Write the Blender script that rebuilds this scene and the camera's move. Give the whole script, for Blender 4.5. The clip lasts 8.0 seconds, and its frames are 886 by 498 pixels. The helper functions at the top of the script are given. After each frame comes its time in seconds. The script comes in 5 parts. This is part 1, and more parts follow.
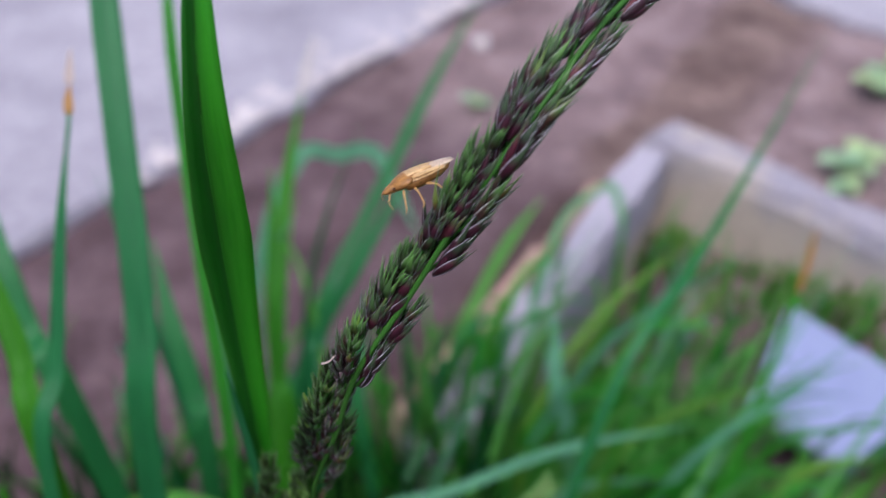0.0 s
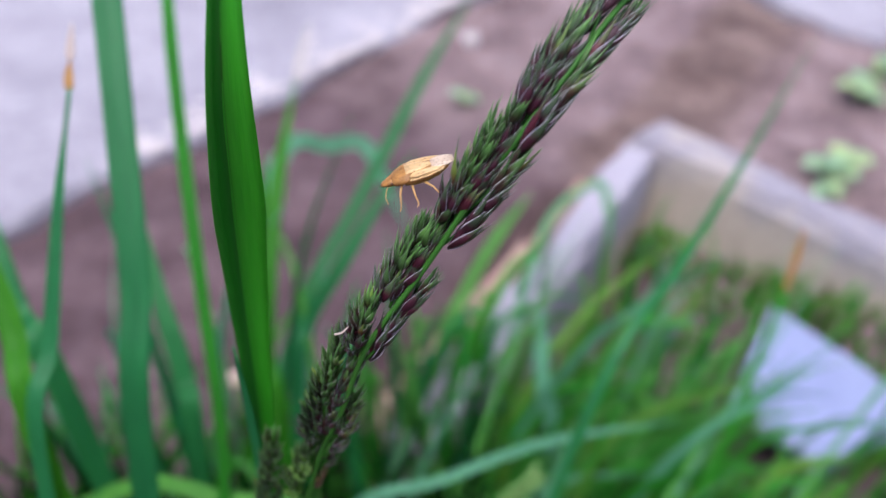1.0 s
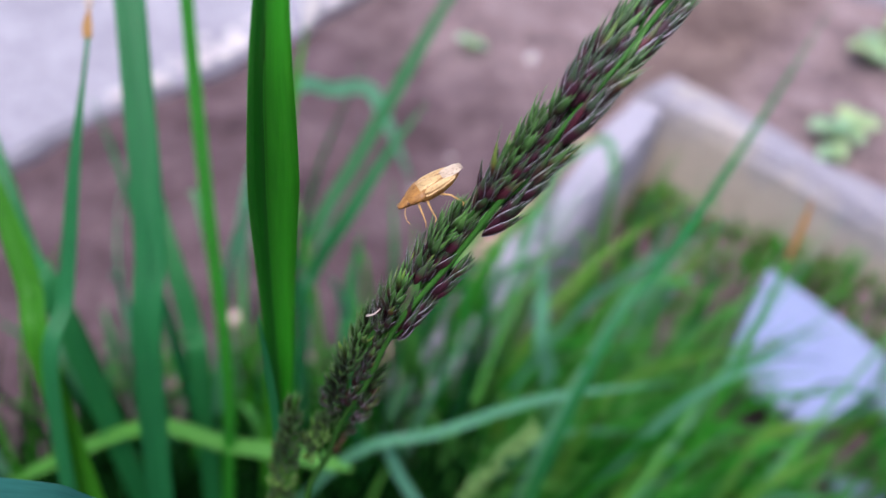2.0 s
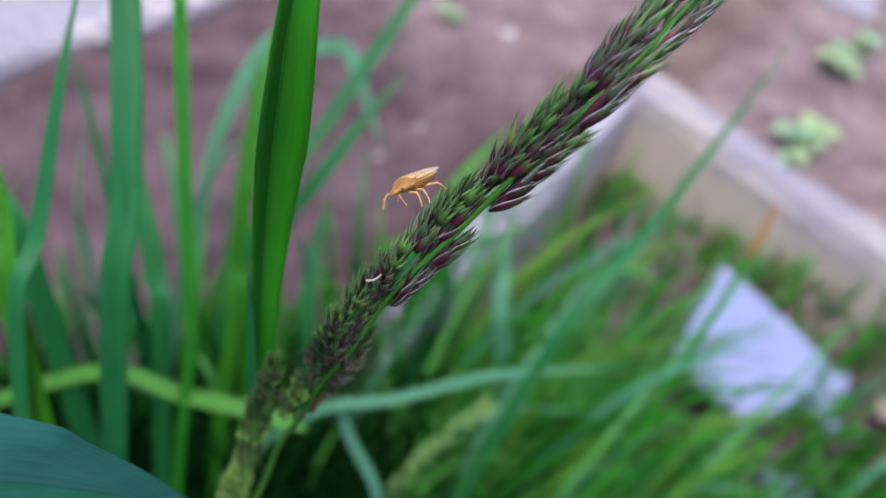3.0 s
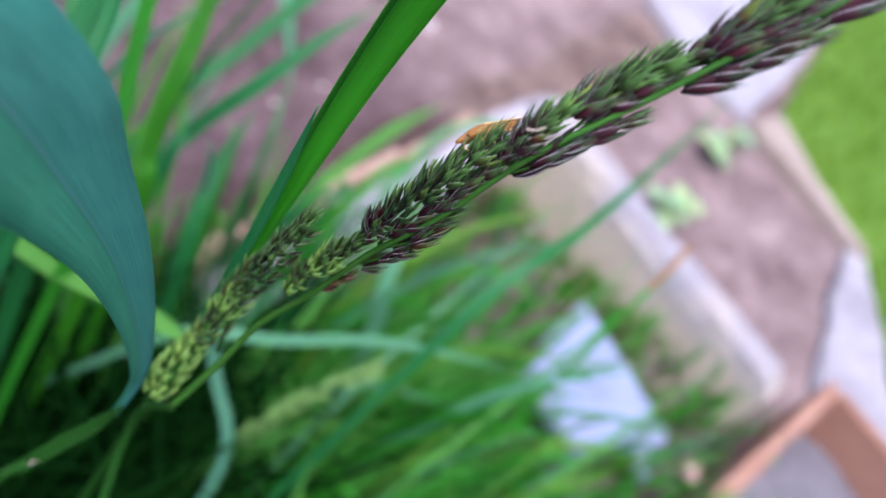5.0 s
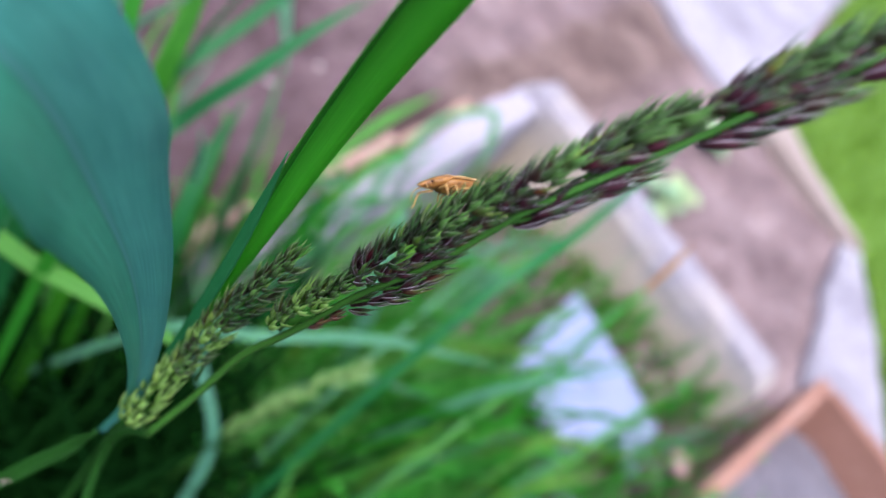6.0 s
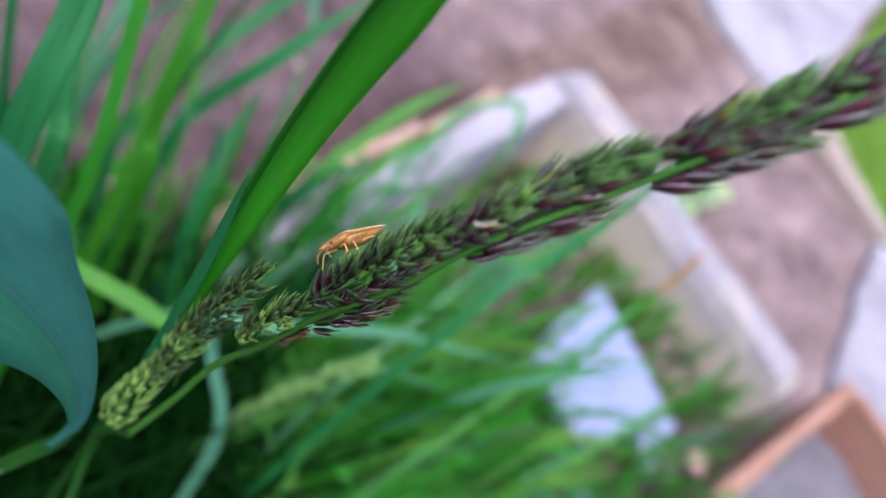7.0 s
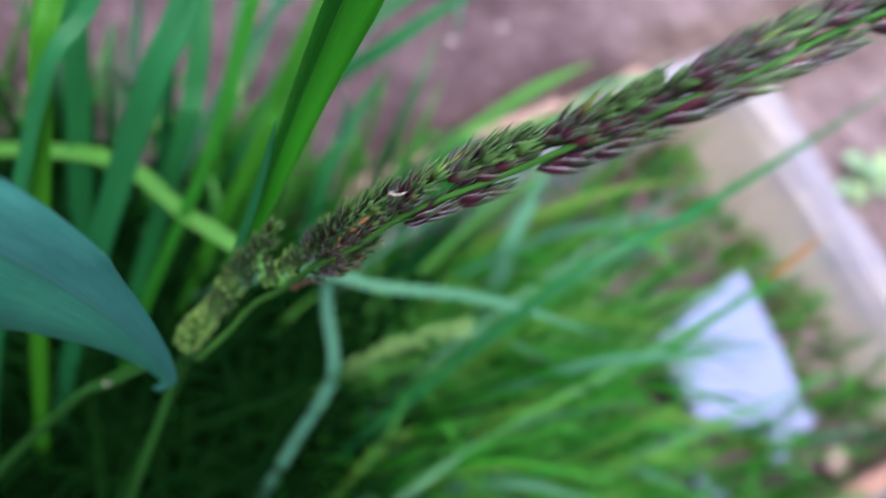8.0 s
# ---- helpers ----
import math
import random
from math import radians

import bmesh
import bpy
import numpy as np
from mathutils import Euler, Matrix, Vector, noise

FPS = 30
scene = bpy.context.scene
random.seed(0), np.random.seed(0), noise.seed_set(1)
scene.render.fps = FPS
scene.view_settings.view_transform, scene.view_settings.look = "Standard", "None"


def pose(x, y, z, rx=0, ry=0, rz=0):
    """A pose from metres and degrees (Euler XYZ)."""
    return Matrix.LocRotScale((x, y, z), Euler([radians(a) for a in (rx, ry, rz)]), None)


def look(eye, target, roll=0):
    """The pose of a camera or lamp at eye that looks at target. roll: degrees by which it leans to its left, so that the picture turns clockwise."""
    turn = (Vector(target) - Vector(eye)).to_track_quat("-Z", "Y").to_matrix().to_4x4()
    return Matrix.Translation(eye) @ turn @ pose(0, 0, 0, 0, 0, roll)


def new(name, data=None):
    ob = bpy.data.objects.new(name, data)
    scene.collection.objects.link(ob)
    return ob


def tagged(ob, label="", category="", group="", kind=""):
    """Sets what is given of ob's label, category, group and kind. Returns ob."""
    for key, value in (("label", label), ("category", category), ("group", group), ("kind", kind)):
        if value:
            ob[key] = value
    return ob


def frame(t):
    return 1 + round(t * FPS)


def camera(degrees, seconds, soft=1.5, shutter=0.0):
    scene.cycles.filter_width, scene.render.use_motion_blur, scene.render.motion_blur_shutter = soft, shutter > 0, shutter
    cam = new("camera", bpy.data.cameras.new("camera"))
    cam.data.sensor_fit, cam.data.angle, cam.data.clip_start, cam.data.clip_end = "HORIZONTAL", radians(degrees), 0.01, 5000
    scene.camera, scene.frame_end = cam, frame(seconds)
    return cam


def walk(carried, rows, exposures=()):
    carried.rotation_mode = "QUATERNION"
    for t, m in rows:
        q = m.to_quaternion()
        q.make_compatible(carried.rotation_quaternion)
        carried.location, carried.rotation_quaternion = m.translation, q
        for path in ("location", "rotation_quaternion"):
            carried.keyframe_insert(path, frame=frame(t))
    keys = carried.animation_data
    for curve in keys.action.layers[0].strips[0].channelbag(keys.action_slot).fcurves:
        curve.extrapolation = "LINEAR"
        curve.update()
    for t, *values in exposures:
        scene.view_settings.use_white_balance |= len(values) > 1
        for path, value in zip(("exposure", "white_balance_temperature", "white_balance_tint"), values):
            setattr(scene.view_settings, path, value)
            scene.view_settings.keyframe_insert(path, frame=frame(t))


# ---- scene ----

# ---------------- camera ----------------
cam = camera(56.1, 8.0, soft=1.5, shutter=0.4)
cam.data.dof.use_dof = True
cam.data.dof.focus_distance = 0.116
cam.data.dof.aperture_fstop = 12.0

PATH = [
    (0, pose(0.0000, 0.0000, 0.5500, 50.00, 0.00, 0.00)),
    (0.5, pose(-0.0044, -0.0041, 0.5486, 50.10, -1.04, 0.64)),
    (1, pose(-0.0046, -0.0025, 0.5476, 49.86, -1.77, -0.16)),
    (1.5, pose(-0.0064, -0.0013, 0.5489, 48.65, -2.50, -0.49)),
    (1.7, pose(-0.0076, 0.0013, 0.5505, 47.46, -2.91, 0.17)),
    (2.8, pose(-0.0169, 0.0004, 0.5531, 43.78, -7.59, 1.95)),
    (3, pose(-0.0173, 0.0005, 0.5520, 43.63, -9.45, 2.44)),
    (3.5, pose(-0.0196, 0.0012, 0.5475, 41.15, -14.29, 4.94)),
    (4, pose(-0.0237, 0.0037, 0.5370, 40.59, -18.58, 6.05)),
    (4.2, pose(-0.0293, 0.0043, 0.5303, 40.91, -20.93, 5.30)),
    (4.5, pose(-0.0391, 0.0024, 0.5197, 42.14, -24.18, 5.65)),
    (4.7, pose(-0.0437, -0.0031, 0.5141, 42.88, -26.32, 5.61)),
    (5.8, pose(-0.0495, 0.0077, 0.5136, 41.18, -29.81, 6.33)),
    (6, pose(-0.0489, 0.0100, 0.5145, 40.63, -29.66, 6.59)),
    (6.5, pose(-0.0441, 0.0122, 0.5185, 39.41, -29.19, 7.61)),
    (7, pose(-0.0428, 0.0159, 0.5222, 37.74, -29.05, 9.95)),
    (7.5, pose(-0.0419, 0.0101, 0.5177, 34.23, -29.39, 13.02)),
    (8, pose(-0.0187, 0.0092, 0.5500, 31.70, -20.93, 20.01)),
]
walk(cam, PATH, exposures=[(0, 0.26, 5700, 18), (0.5, 0.30, 5700, 18), (1, 0.53, 5700, 18), (1.7, 0.55, 5700, 18), (3.5, 0.62, 5700, 18), (4.5, 0.92, 5700, 18), (6, 0.95, 5700, 18), (7, 0.85, 5700, 18), (8, 0.96, 5700, 18)])

# ---------------- daylight: bright overcast ----------------
world = bpy.data.worlds.new("overcast_sky")
scene.world = world
world.use_nodes = True
wn = world.node_tree
sky = wn.nodes.new("ShaderNodeTexSky")
sky.sky_type = "NISHITA"
sky.sun_disc = False
sky.sun_elevation = radians(71)
sky.sun_rotation = radians(204)
sky.air_density = 1.0
sky.dust_density = 6.0
sky.ozone_density = 1.0
wn.nodes["Background"].inputs["Strength"].default_value = 0.115
wn.links.new(sky.outputs["Color"], wn.nodes["Background"].inputs["Color"])
sun_data = bpy.data.lights.new("sun", "SUN")
sun_data.energy = 1.6
sun_data.angle = radians(50)
sun_data.color = (1.0, 0.96, 0.9)
sun = new("sun", sun_data)
sun.matrix_world = look((-0.25, -0.55, 1.8), (0, 0, 0))


# ---------------- materials ----------------
def material(name, rough=0.6, spec=0.4):
    m = bpy.data.materials.new(name)
    m.use_nodes = True
    b = m.node_tree.nodes["Principled BSDF"]
    b.inputs["Roughness"].default_value = rough
    b.inputs["Specular IOR Level"].default_value = spec
    return m, m.node_tree.nodes, m.node_tree.links, b


def ramp(nodes, stops):
    r = nodes.new("ShaderNodeValToRGB")
    e = r.color_ramp.elements
    e[0].position, e[0].color = stops[0][0], (*stops[0][1], 1)
    e[1].position, e[1].color = stops[-1][0], (*stops[-1][1], 1)
    for p, c in stops[1:-1]:
        k = e.new(p)
        k.color = (*c, 1)
    return r


def noise_node(nodes, links, coord, scale, detail=6, rough=0.6, stretch=None):
    n = nodes.new("ShaderNodeTexNoise")
    n.inputs["Scale"].default_value = scale
    n.inputs["Detail"].default_value = detail
    n.inputs["Roughness"].default_value = rough
    if stretch:
        mp = nodes.new("ShaderNodeMapping")
        mp.inputs["Scale"].default_value = stretch
        links.new(coord, mp.inputs["Vector"])
        coord = mp.outputs["Vector"]
    links.new(coord, n.inputs["Vector"])
    return n


def mixrgb(nodes, links, fac, a, b, mode="MIX"):
    m = nodes.new("ShaderNodeMix")
    m.data_type, m.blend_type = "RGBA", mode
    for sock, v in ((m.inputs[0], fac), (m.inputs[6], a), (m.inputs[7], b)):
        if hasattr(v, "links"):
            links.new(v, sock)
        elif isinstance(v, tuple):
            sock.default_value = (*v, 1)
        else:
            sock.default_value = v
    return m.outputs[2]


def bump(nodes, links, bsdf, height, strength, dist):
    bp = nodes.new("ShaderNodeBump")
    bp.inputs["Strength"].default_value = strength
    bp.inputs["Distance"].default_value = dist
    links.new(height, bp.inputs["Height"])
    links.new(bp.outputs["Normal"], bsdf.inputs["Normal"])


def rocky(name, stops, scale_big, scale_fine, rough=0.9, bump_dist=0.004, bump_strength=0.6, spec=0.25):
    """Soil, concrete, stone, brick: two scales of mottling and a fine relief."""
    m, n, l, b = material(name, rough, spec)
    co = n.new("ShaderNodeTexCoord").outputs["Object"]
    big = noise_node(n, l, co, scale_big, 5, 0.6)
    fine = noise_node(n, l, co, scale_fine, 8, 0.7)
    r = ramp(n, stops)
    add = n.new("ShaderNodeMath")
    add.operation = "MULTIPLY_ADD"
    l.new(fine.outputs["Fac"], add.inputs[0])
    add.inputs[1].default_value = 0.5
    half = n.new("ShaderNodeMath")
    half.operation = "MULTIPLY"
    l.new(big.outputs["Fac"], half.inputs[0])
    half.inputs[1].default_value = 0.5
    l.new(half.outputs[0], add.inputs[2])
    l.new(add.outputs[0], r.inputs["Fac"])
    l.new(r.outputs["Color"], b.inputs["Base Color"])
    bump(n, l, b, fine.outputs["Fac"], bump_strength, bump_dist)
    return m


def leafy(name, dark, light, vein=0.35, rough=0.5, spec=0.28, through_light=0.35, random_amount=0.5, rib=None, half=None):
    """Grass leaf: long veins, mottled green, thin enough to let light through."""
    m, n, l, b = material(name, rough, spec)
    uv = n.new("ShaderNodeUVMap").outputs["UV"]
    streak = noise_node(n, l, uv, 6.0, 4, 0.6, (9.0, 0.35, 1.0))
    blotch = noise_node(n, l, n.new("ShaderNodeTexCoord").outputs["Object"], 90.0, 4, 0.6)
    rnd = n.new("ShaderNodeObjectInfo").outputs["Random"]
    isl = n.new("ShaderNodeNewGeometry").outputs["Random Per Island"]
    s = n.new("ShaderNodeMath")
    s.operation = "ADD"
    l.new(rnd, s.inputs[0])
    l.new(isl, s.inputs[1])
    f = n.new("ShaderNodeMath")
    f.operation = "FRACT"
    l.new(s.outputs[0], f.inputs[0])
    c1 = ramp(n, [(0.3, dark), (0.7, light)])
    l.new(streak.outputs["Fac"], c1.inputs["Fac"])
    tint = ramp(n, [(0.0, (0.75, 0.95, 1.15)), (0.5, (1, 1, 1)), (1.0, (1.3, 1.1, 0.75))])
    l.new(f.outputs[0], tint.inputs["Fac"])
    c2 = mixrgb(n, l, random_amount, c1.outputs["Color"], tint.outputs["Color"], "MULTIPLY")
    sh = ramp(n, [(0.3, (0.78, 0.8, 0.8)), (0.7, (1.15, 1.12, 1.0))])
    l.new(blotch.outputs["Fac"], sh.inputs["Fac"])
    c3 = mixrgb(n, l, vein, c2, sh.outputs["Color"], "MULTIPLY")
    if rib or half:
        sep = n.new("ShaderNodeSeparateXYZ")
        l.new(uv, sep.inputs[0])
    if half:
        # one half is darkened towards the midrib, painting the shade in the fold
        fold_shade = ramp(n, half)
        l.new(sep.outputs["X"], fold_shade.inputs["Fac"])
        c3 = mixrgb(n, l, 1.0, c3, fold_shade.outputs["Color"], "MULTIPLY")
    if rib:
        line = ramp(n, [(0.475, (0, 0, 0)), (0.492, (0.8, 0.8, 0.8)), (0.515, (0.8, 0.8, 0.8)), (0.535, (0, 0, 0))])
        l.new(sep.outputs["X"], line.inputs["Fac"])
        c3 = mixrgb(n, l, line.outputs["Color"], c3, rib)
    l.new(c3, b.inputs["Base Color"])
    bump(n, l, b, streak.outputs["Fac"], 0.18, 0.0003)
    tr = n.new("ShaderNodeBsdfTranslucent")
    l.new(c3, tr.inputs["Color"])
    mx = n.new("ShaderNodeMixShader")
    mx.inputs[0].default_value = through_light
    l.new(b.outputs[0], mx.inputs[1])
    l.new(tr.outputs[0], mx.inputs[2])
    l.new(mx.outputs[0], n["Material Output"].inputs["Surface"])
    return m


def floret_material(name, base, middle, tip, margin, through_light=0.14, edge=0.75, uneven=1.0):
    """A glume: coloured from base to tip along its length, with thin pale papery margins and nerves."""
    m, n, l, b = material(name, 0.38, 0.5)
    uv = n.new("ShaderNodeUVMap").outputs["UV"]
    sep = n.new("ShaderNodeSeparateXYZ")
    l.new(uv, sep.inputs[0])

    def calc(op, a, c, d=None):
        k = n.new("ShaderNodeMath")
        k.operation = op
        for sock, v in zip(k.inputs, (a, c, d)):
            if hasattr(v, "links"):
                l.new(v, sock)
            elif v is not None:
                sock.default_value = v
        return k.outputs[0]

    rnd = n.new("ShaderNodeObjectInfo").outputs["Random"]
    isl = n.new("ShaderNodeNewGeometry").outputs["Random Per Island"]
    own = calc("FRACT", calc("ADD", rnd, isl), 0.0)
    shift = calc("MULTIPLY_ADD", own, 0.30, -0.15)
    wob = noise_node(n, l, uv, 3.0, 4, 0.6, (5.0, 1.0, 1.0))
    along = calc("MULTIPLY_ADD", wob.outputs["Fac"], 0.22, calc("ADD", calc("ADD", sep.outputs["Y"], shift), -0.11))
    r = ramp(n, [(0.10, base), (0.46, middle), (0.66, tip), (1.0, tuple(min(1.0, c * 1.5) for c in tip))])
    l.new(along, r.inputs["Fac"])
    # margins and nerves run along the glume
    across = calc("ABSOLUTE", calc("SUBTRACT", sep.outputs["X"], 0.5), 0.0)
    streak = noise_node(n, l, uv, 5.0, 3, 0.55, (7.0, 0.3, 1.0))
    rim = ramp(n, [(0.42, (0, 0, 0)), (0.47, (edge, edge, edge))])
    l.new(calc("MULTIPLY_ADD", streak.outputs["Fac"], 0.16, calc("ADD", across, -0.08)), rim.inputs["Fac"])
    nerve = ramp(n, [(0.58, (0, 0, 0)), (0.70, (0.55, 0.55, 0.55))])
    l.new(streak.outputs["Fac"], nerve.inputs["Fac"])
    depth = ramp(n, [(0.0, (0.45, 0.42, 0.45)), (0.35, (0.85, 0.85, 0.85)), (0.7, (1.0, 1.0, 1.0)), (0.86, (1.25, 1.2, 1.1)), (1.0, (2.4, 1.5, 0.9))])
    l.new(calc("FRACT", calc("MULTIPLY", own, 7.31), 0.0), depth.inputs["Fac"])
    c = mixrgb(n, l, nerve.outputs["Color"], r.outputs["Color"], tip)
    c = mixrgb(n, l, uneven, c, depth.outputs["Color"], "MULTIPLY")
    c = mixrgb(n, l, rim.outputs["Color"], c, margin)
    l.new(c, b.inputs["Base Color"])
    bump(n, l, b, streak.outputs["Fac"], 0.4, 0.0002)
    tr = n.new("ShaderNodeBsdfTranslucent")
    l.new(c, tr.inputs["Color"])
    mx = n.new("ShaderNodeMixShader")
    mx.inputs[0].default_value = through_light
    l.new(b.outputs[0], mx.inputs[1])
    l.new(tr.outputs[0], mx.inputs[2])
    l.new(mx.outputs[0], n["Material Output"].inputs["Surface"])
    return m


def chitin(name, dark, light, rough=0.4, spec=0.5, scale=900.0):
    m, n, l, b = material(name, rough, spec)
    co = n.new("ShaderNodeTexCoord").outputs["Object"]
    pits = noise_node(n, l, co, scale * 3.0, 3, 0.6)
    lines = noise_node(n, l, co, scale, 4, 0.6, (0.25, 1.6, 1.0))
    r = ramp(n, [(0.3, dark), (0.68, light)])
    l.new(lines.outputs["Fac"], r.inputs["Fac"])
    dots = ramp(n, [(0.34, (0.6, 0.52, 0.45)), (0.44, (1, 1, 1)), (0.66, (1.1, 1.08, 1.05))])
    l.new(pits.outputs["Fac"], dots.inputs["Fac"])
    l.new(mixrgb(n, l, 1.0, r.outputs["Color"], dots.outputs["Color"], "MULTIPLY"), b.inputs["Base Color"])
    bump(n, l, b, pits.outputs["Fac"], 0.8, 0.00012)
    return m


def tan_sky_tint_concrete(name="board_concrete", low=0.138, high=0.180, pale=1.0):
    """Cast concrete, splashed tan with soil lower down; lilac-grey top painted as sky reflection."""
    m, n, l, b = material(name, 0.88, 0.25)
    co = n.new("ShaderNodeTexCoord").outputs["Object"]
    sep = n.new("ShaderNodeSeparateXYZ")
    l.new(co, sep.inputs[0])
    big = noise_node(n, l, co, 14.0, 5, 0.6)
    fine = noise_node(n, l, co, 170.0, 8, 0.7)
    grey = ramp(n, [(p, tuple(c * pale for c in rgb)) for p, rgb in ((0.3, (0.25, 0.235, 0.265)), (0.5, (0.325, 0.305, 0.345)), (0.7, (0.40, 0.38, 0.42)))])
    tan = ramp(n, [(0.3, (0.42, 0.35, 0.265)), (0.5, (0.57, 0.49, 0.39)), (0.7, (0.67, 0.595, 0.495))])
    l.new(fine.outputs["Fac"], grey.inputs["Fac"])
    l.new(fine.outputs["Fac"], tan.inputs["Fac"])
    edge = n.new("ShaderNodeMath")
    edge.operation = "MULTIPLY_ADD"
    l.new(big.outputs["Fac"], edge.inputs[0])
    edge.inputs[1].default_value = 0.11
    l.new(sep.outputs["Z"], edge.inputs[2])
    # height mask: sky-reflection lilac stays on top, tan below
    mask = ramp(n, [(low, (1, 1, 1)), (high, (0, 0, 0))])
    l.new(edge.outputs[0], mask.inputs["Fac"])
    c = mixrgb(n, l, mask.outputs["Color"], grey.outputs["Color"], tan.outputs["Color"])
    l.new(c, b.inputs["Base Color"])
    bump(n, l, b, fine.outputs["Fac"], 0.5, 0.002)
    return m


SOIL = rocky("soil", [(0.36, (0.09, 0.060, 0.060)), (0.5, (0.23, 0.168, 0.170)), (0.62, (0.40, 0.312, 0.308))], 11.0, 110.0, 0.95, 0.006, 0.8)


def soil_tone_patches(m, dark, dry):
    """Darkens the soil, in ragged patches, towards the thick grass."""
    n, l = m.node_tree.nodes, m.node_tree.links
    b = n["Principled BSDF"]
    colour = b.inputs["Base Color"].links[0].from_socket
    co = n.new("ShaderNodeTexCoord").outputs["Object"]
    turn = n.new("ShaderNodeMapping")
    turn.inputs["Rotation"].default_value = (0, 0, radians(-45))
    l.new(co, turn.inputs["Vector"])
    sep = n.new("ShaderNodeSeparateXYZ")
    l.new(turn.outputs["Vector"], sep.inputs[0])
    patch = noise_node(n, l, co, 5.0, 6, 0.65)
    a = n.new("ShaderNodeMath")
    a.operation = "MULTIPLY_ADD"
    l.new(patch.outputs["Fac"], a.inputs[0])
    a.inputs[1].default_value = 0.45
    l.new(sep.outputs["X"], a.inputs[2])
    r = ramp(n, [(0.78, dark), (0.95, dry)])
    l.new(a.outputs[0], r.inputs["Fac"])
    soil = mixrgb(n, l, 1.0, colour, r.outputs["Color"], "MULTIPLY")
    # a band of browner earth beyond the bed
    mp = n.new("ShaderNodeMapping")
    mp.inputs["Location"].default_value = (-0.311 * 0.84 + 1.048 * 0.54, 0, 0)
    mp.inputs["Rotation"].default_value = (0, 0, math.atan2(0.54, 0.84))
    l.new(co, mp.inputs["Vector"])
    off = n.new("ShaderNodeSeparateXYZ")
    l.new(mp.outputs["Vector"], off.inputs[0])
    e = n.new("ShaderNodeMath")
    e.operation = "MULTIPLY_ADD"
    l.new(patch.outputs["Fac"], e.inputs[0])
    e.inputs[1].default_value = 0.12
    l.new(off.outputs["X"], e.inputs[2])
    band = ramp(n, [(0.045, (0, 0, 0)), (0.075, (1, 1, 1)), (0.17, (1, 1, 1)), (0.24, (0, 0, 0))])
    l.new(e.outputs[0], band.inputs["Fac"])
    brown = mixrgb(n, l, 1.0, soil, (0.76, 0.73, 0.64), "MULTIPLY")
    l.new(mixrgb(n, l, band.outputs["Color"], soil, brown), b.inputs["Base Color"])


soil_tone_patches(SOIL, (0.56, 0.50, 0.53), (1.10, 1.08, 1.06))
CONCRETE_PATH = rocky("path_concrete", [(0.34, (0.20, 0.187, 0.218)), (0.47, (0.335, 0.317, 0.355)), (0.62, (0.48, 0.46, 0.495))], 6.0, 80.0, 0.9, 0.003, 0.5)
CONCRETE_BOARD = tan_sky_tint_concrete()
CONCRETE_LEG = tan_sky_tint_concrete("short_board_concrete", 0.085, 0.125, 1.3)
TERRACOTTA = rocky("terracotta", [(0.34, (0.26, 0.130, 0.092)), (0.5, (0.37, 0.20, 0.145)), (0.68, (0.44, 0.28, 0.215))], 12.0, 200.0, 0.85, 0.001, 0.5)
EDGING = rocky("buff_edging", [(0.3, (0.28, 0.225, 0.19)), (0.5, (0.37, 0.305, 0.265)), (0.7, (0.45, 0.385, 0.345))], 14.0, 200.0, 0.9, 0.002, 0.6)
BRICK = rocky("old_brick", [(0.3, (0.36, 0.22, 0.16)), (0.5, (0.5, 0.34, 0.26)), (0.7, (0.6, 0.48, 0.4))], 14.0, 200.0, 0.9, 0.002, 0.6)
COMPOST = rocky("grey_compost", [(0.34, (0.11, 0.10, 0.12)), (0.5, (0.19, 0.18, 0.21)), (0.66, (0.29, 0.28, 0.315))], 12.0, 180.0, 0.9, 0.004, 0.7)
TILE = rocky("white_tile", [(0.3, (0.23, 0.27, 0.44)), (0.5, (0.30, 0.345, 0.53)), (0.7, (0.36, 0.41, 0.60))], 10.0, 90.0, 0.45, 0.0005, 0.2, 0.5)
STONE_PALE = rocky("pale_stone", [(0.3, (0.45, 0.40, 0.38)), (0.5, (0.6, 0.55, 0.53)), (0.7, (0.72, 0.68, 0.66))], 30.0, 300.0, 0.85, 0.001, 0.4)
STONE_PINK = rocky("pink_stone", [(0.3, (0.5, 0.33, 0.28)), (0.5, (0.66, 0.47, 0.41)), (0.7, (0.75, 0.6, 0.54))], 25.0, 300.0, 0.85, 0.001, 0.4)
LEAF_GREEN = leafy("fresh_grass_leaf", (0.040, 0.31, 0.022), (0.090, 0.50, 0.040), through_light=0.55)
LEAF_BROAD = leafy("deep_green_leaf", (0.032, 0.22, 0.009), (0.075, 0.36, 0.016), through_light=0.5)
LEAF_TEAL = leafy("bluish_grass_leaf", (0.016, 0.17, 0.045), (0.042, 0.30, 0.088), rough=0.45, spec=0.4, through_light=0.42)
# half: greener and bluer sides, with fold shade painted along the midrib
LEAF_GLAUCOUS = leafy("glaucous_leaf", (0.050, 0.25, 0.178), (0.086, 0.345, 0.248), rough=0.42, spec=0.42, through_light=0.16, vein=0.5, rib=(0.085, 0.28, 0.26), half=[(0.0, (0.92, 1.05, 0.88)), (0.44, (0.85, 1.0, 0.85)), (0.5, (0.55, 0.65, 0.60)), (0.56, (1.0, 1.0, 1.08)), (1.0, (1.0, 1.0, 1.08))])
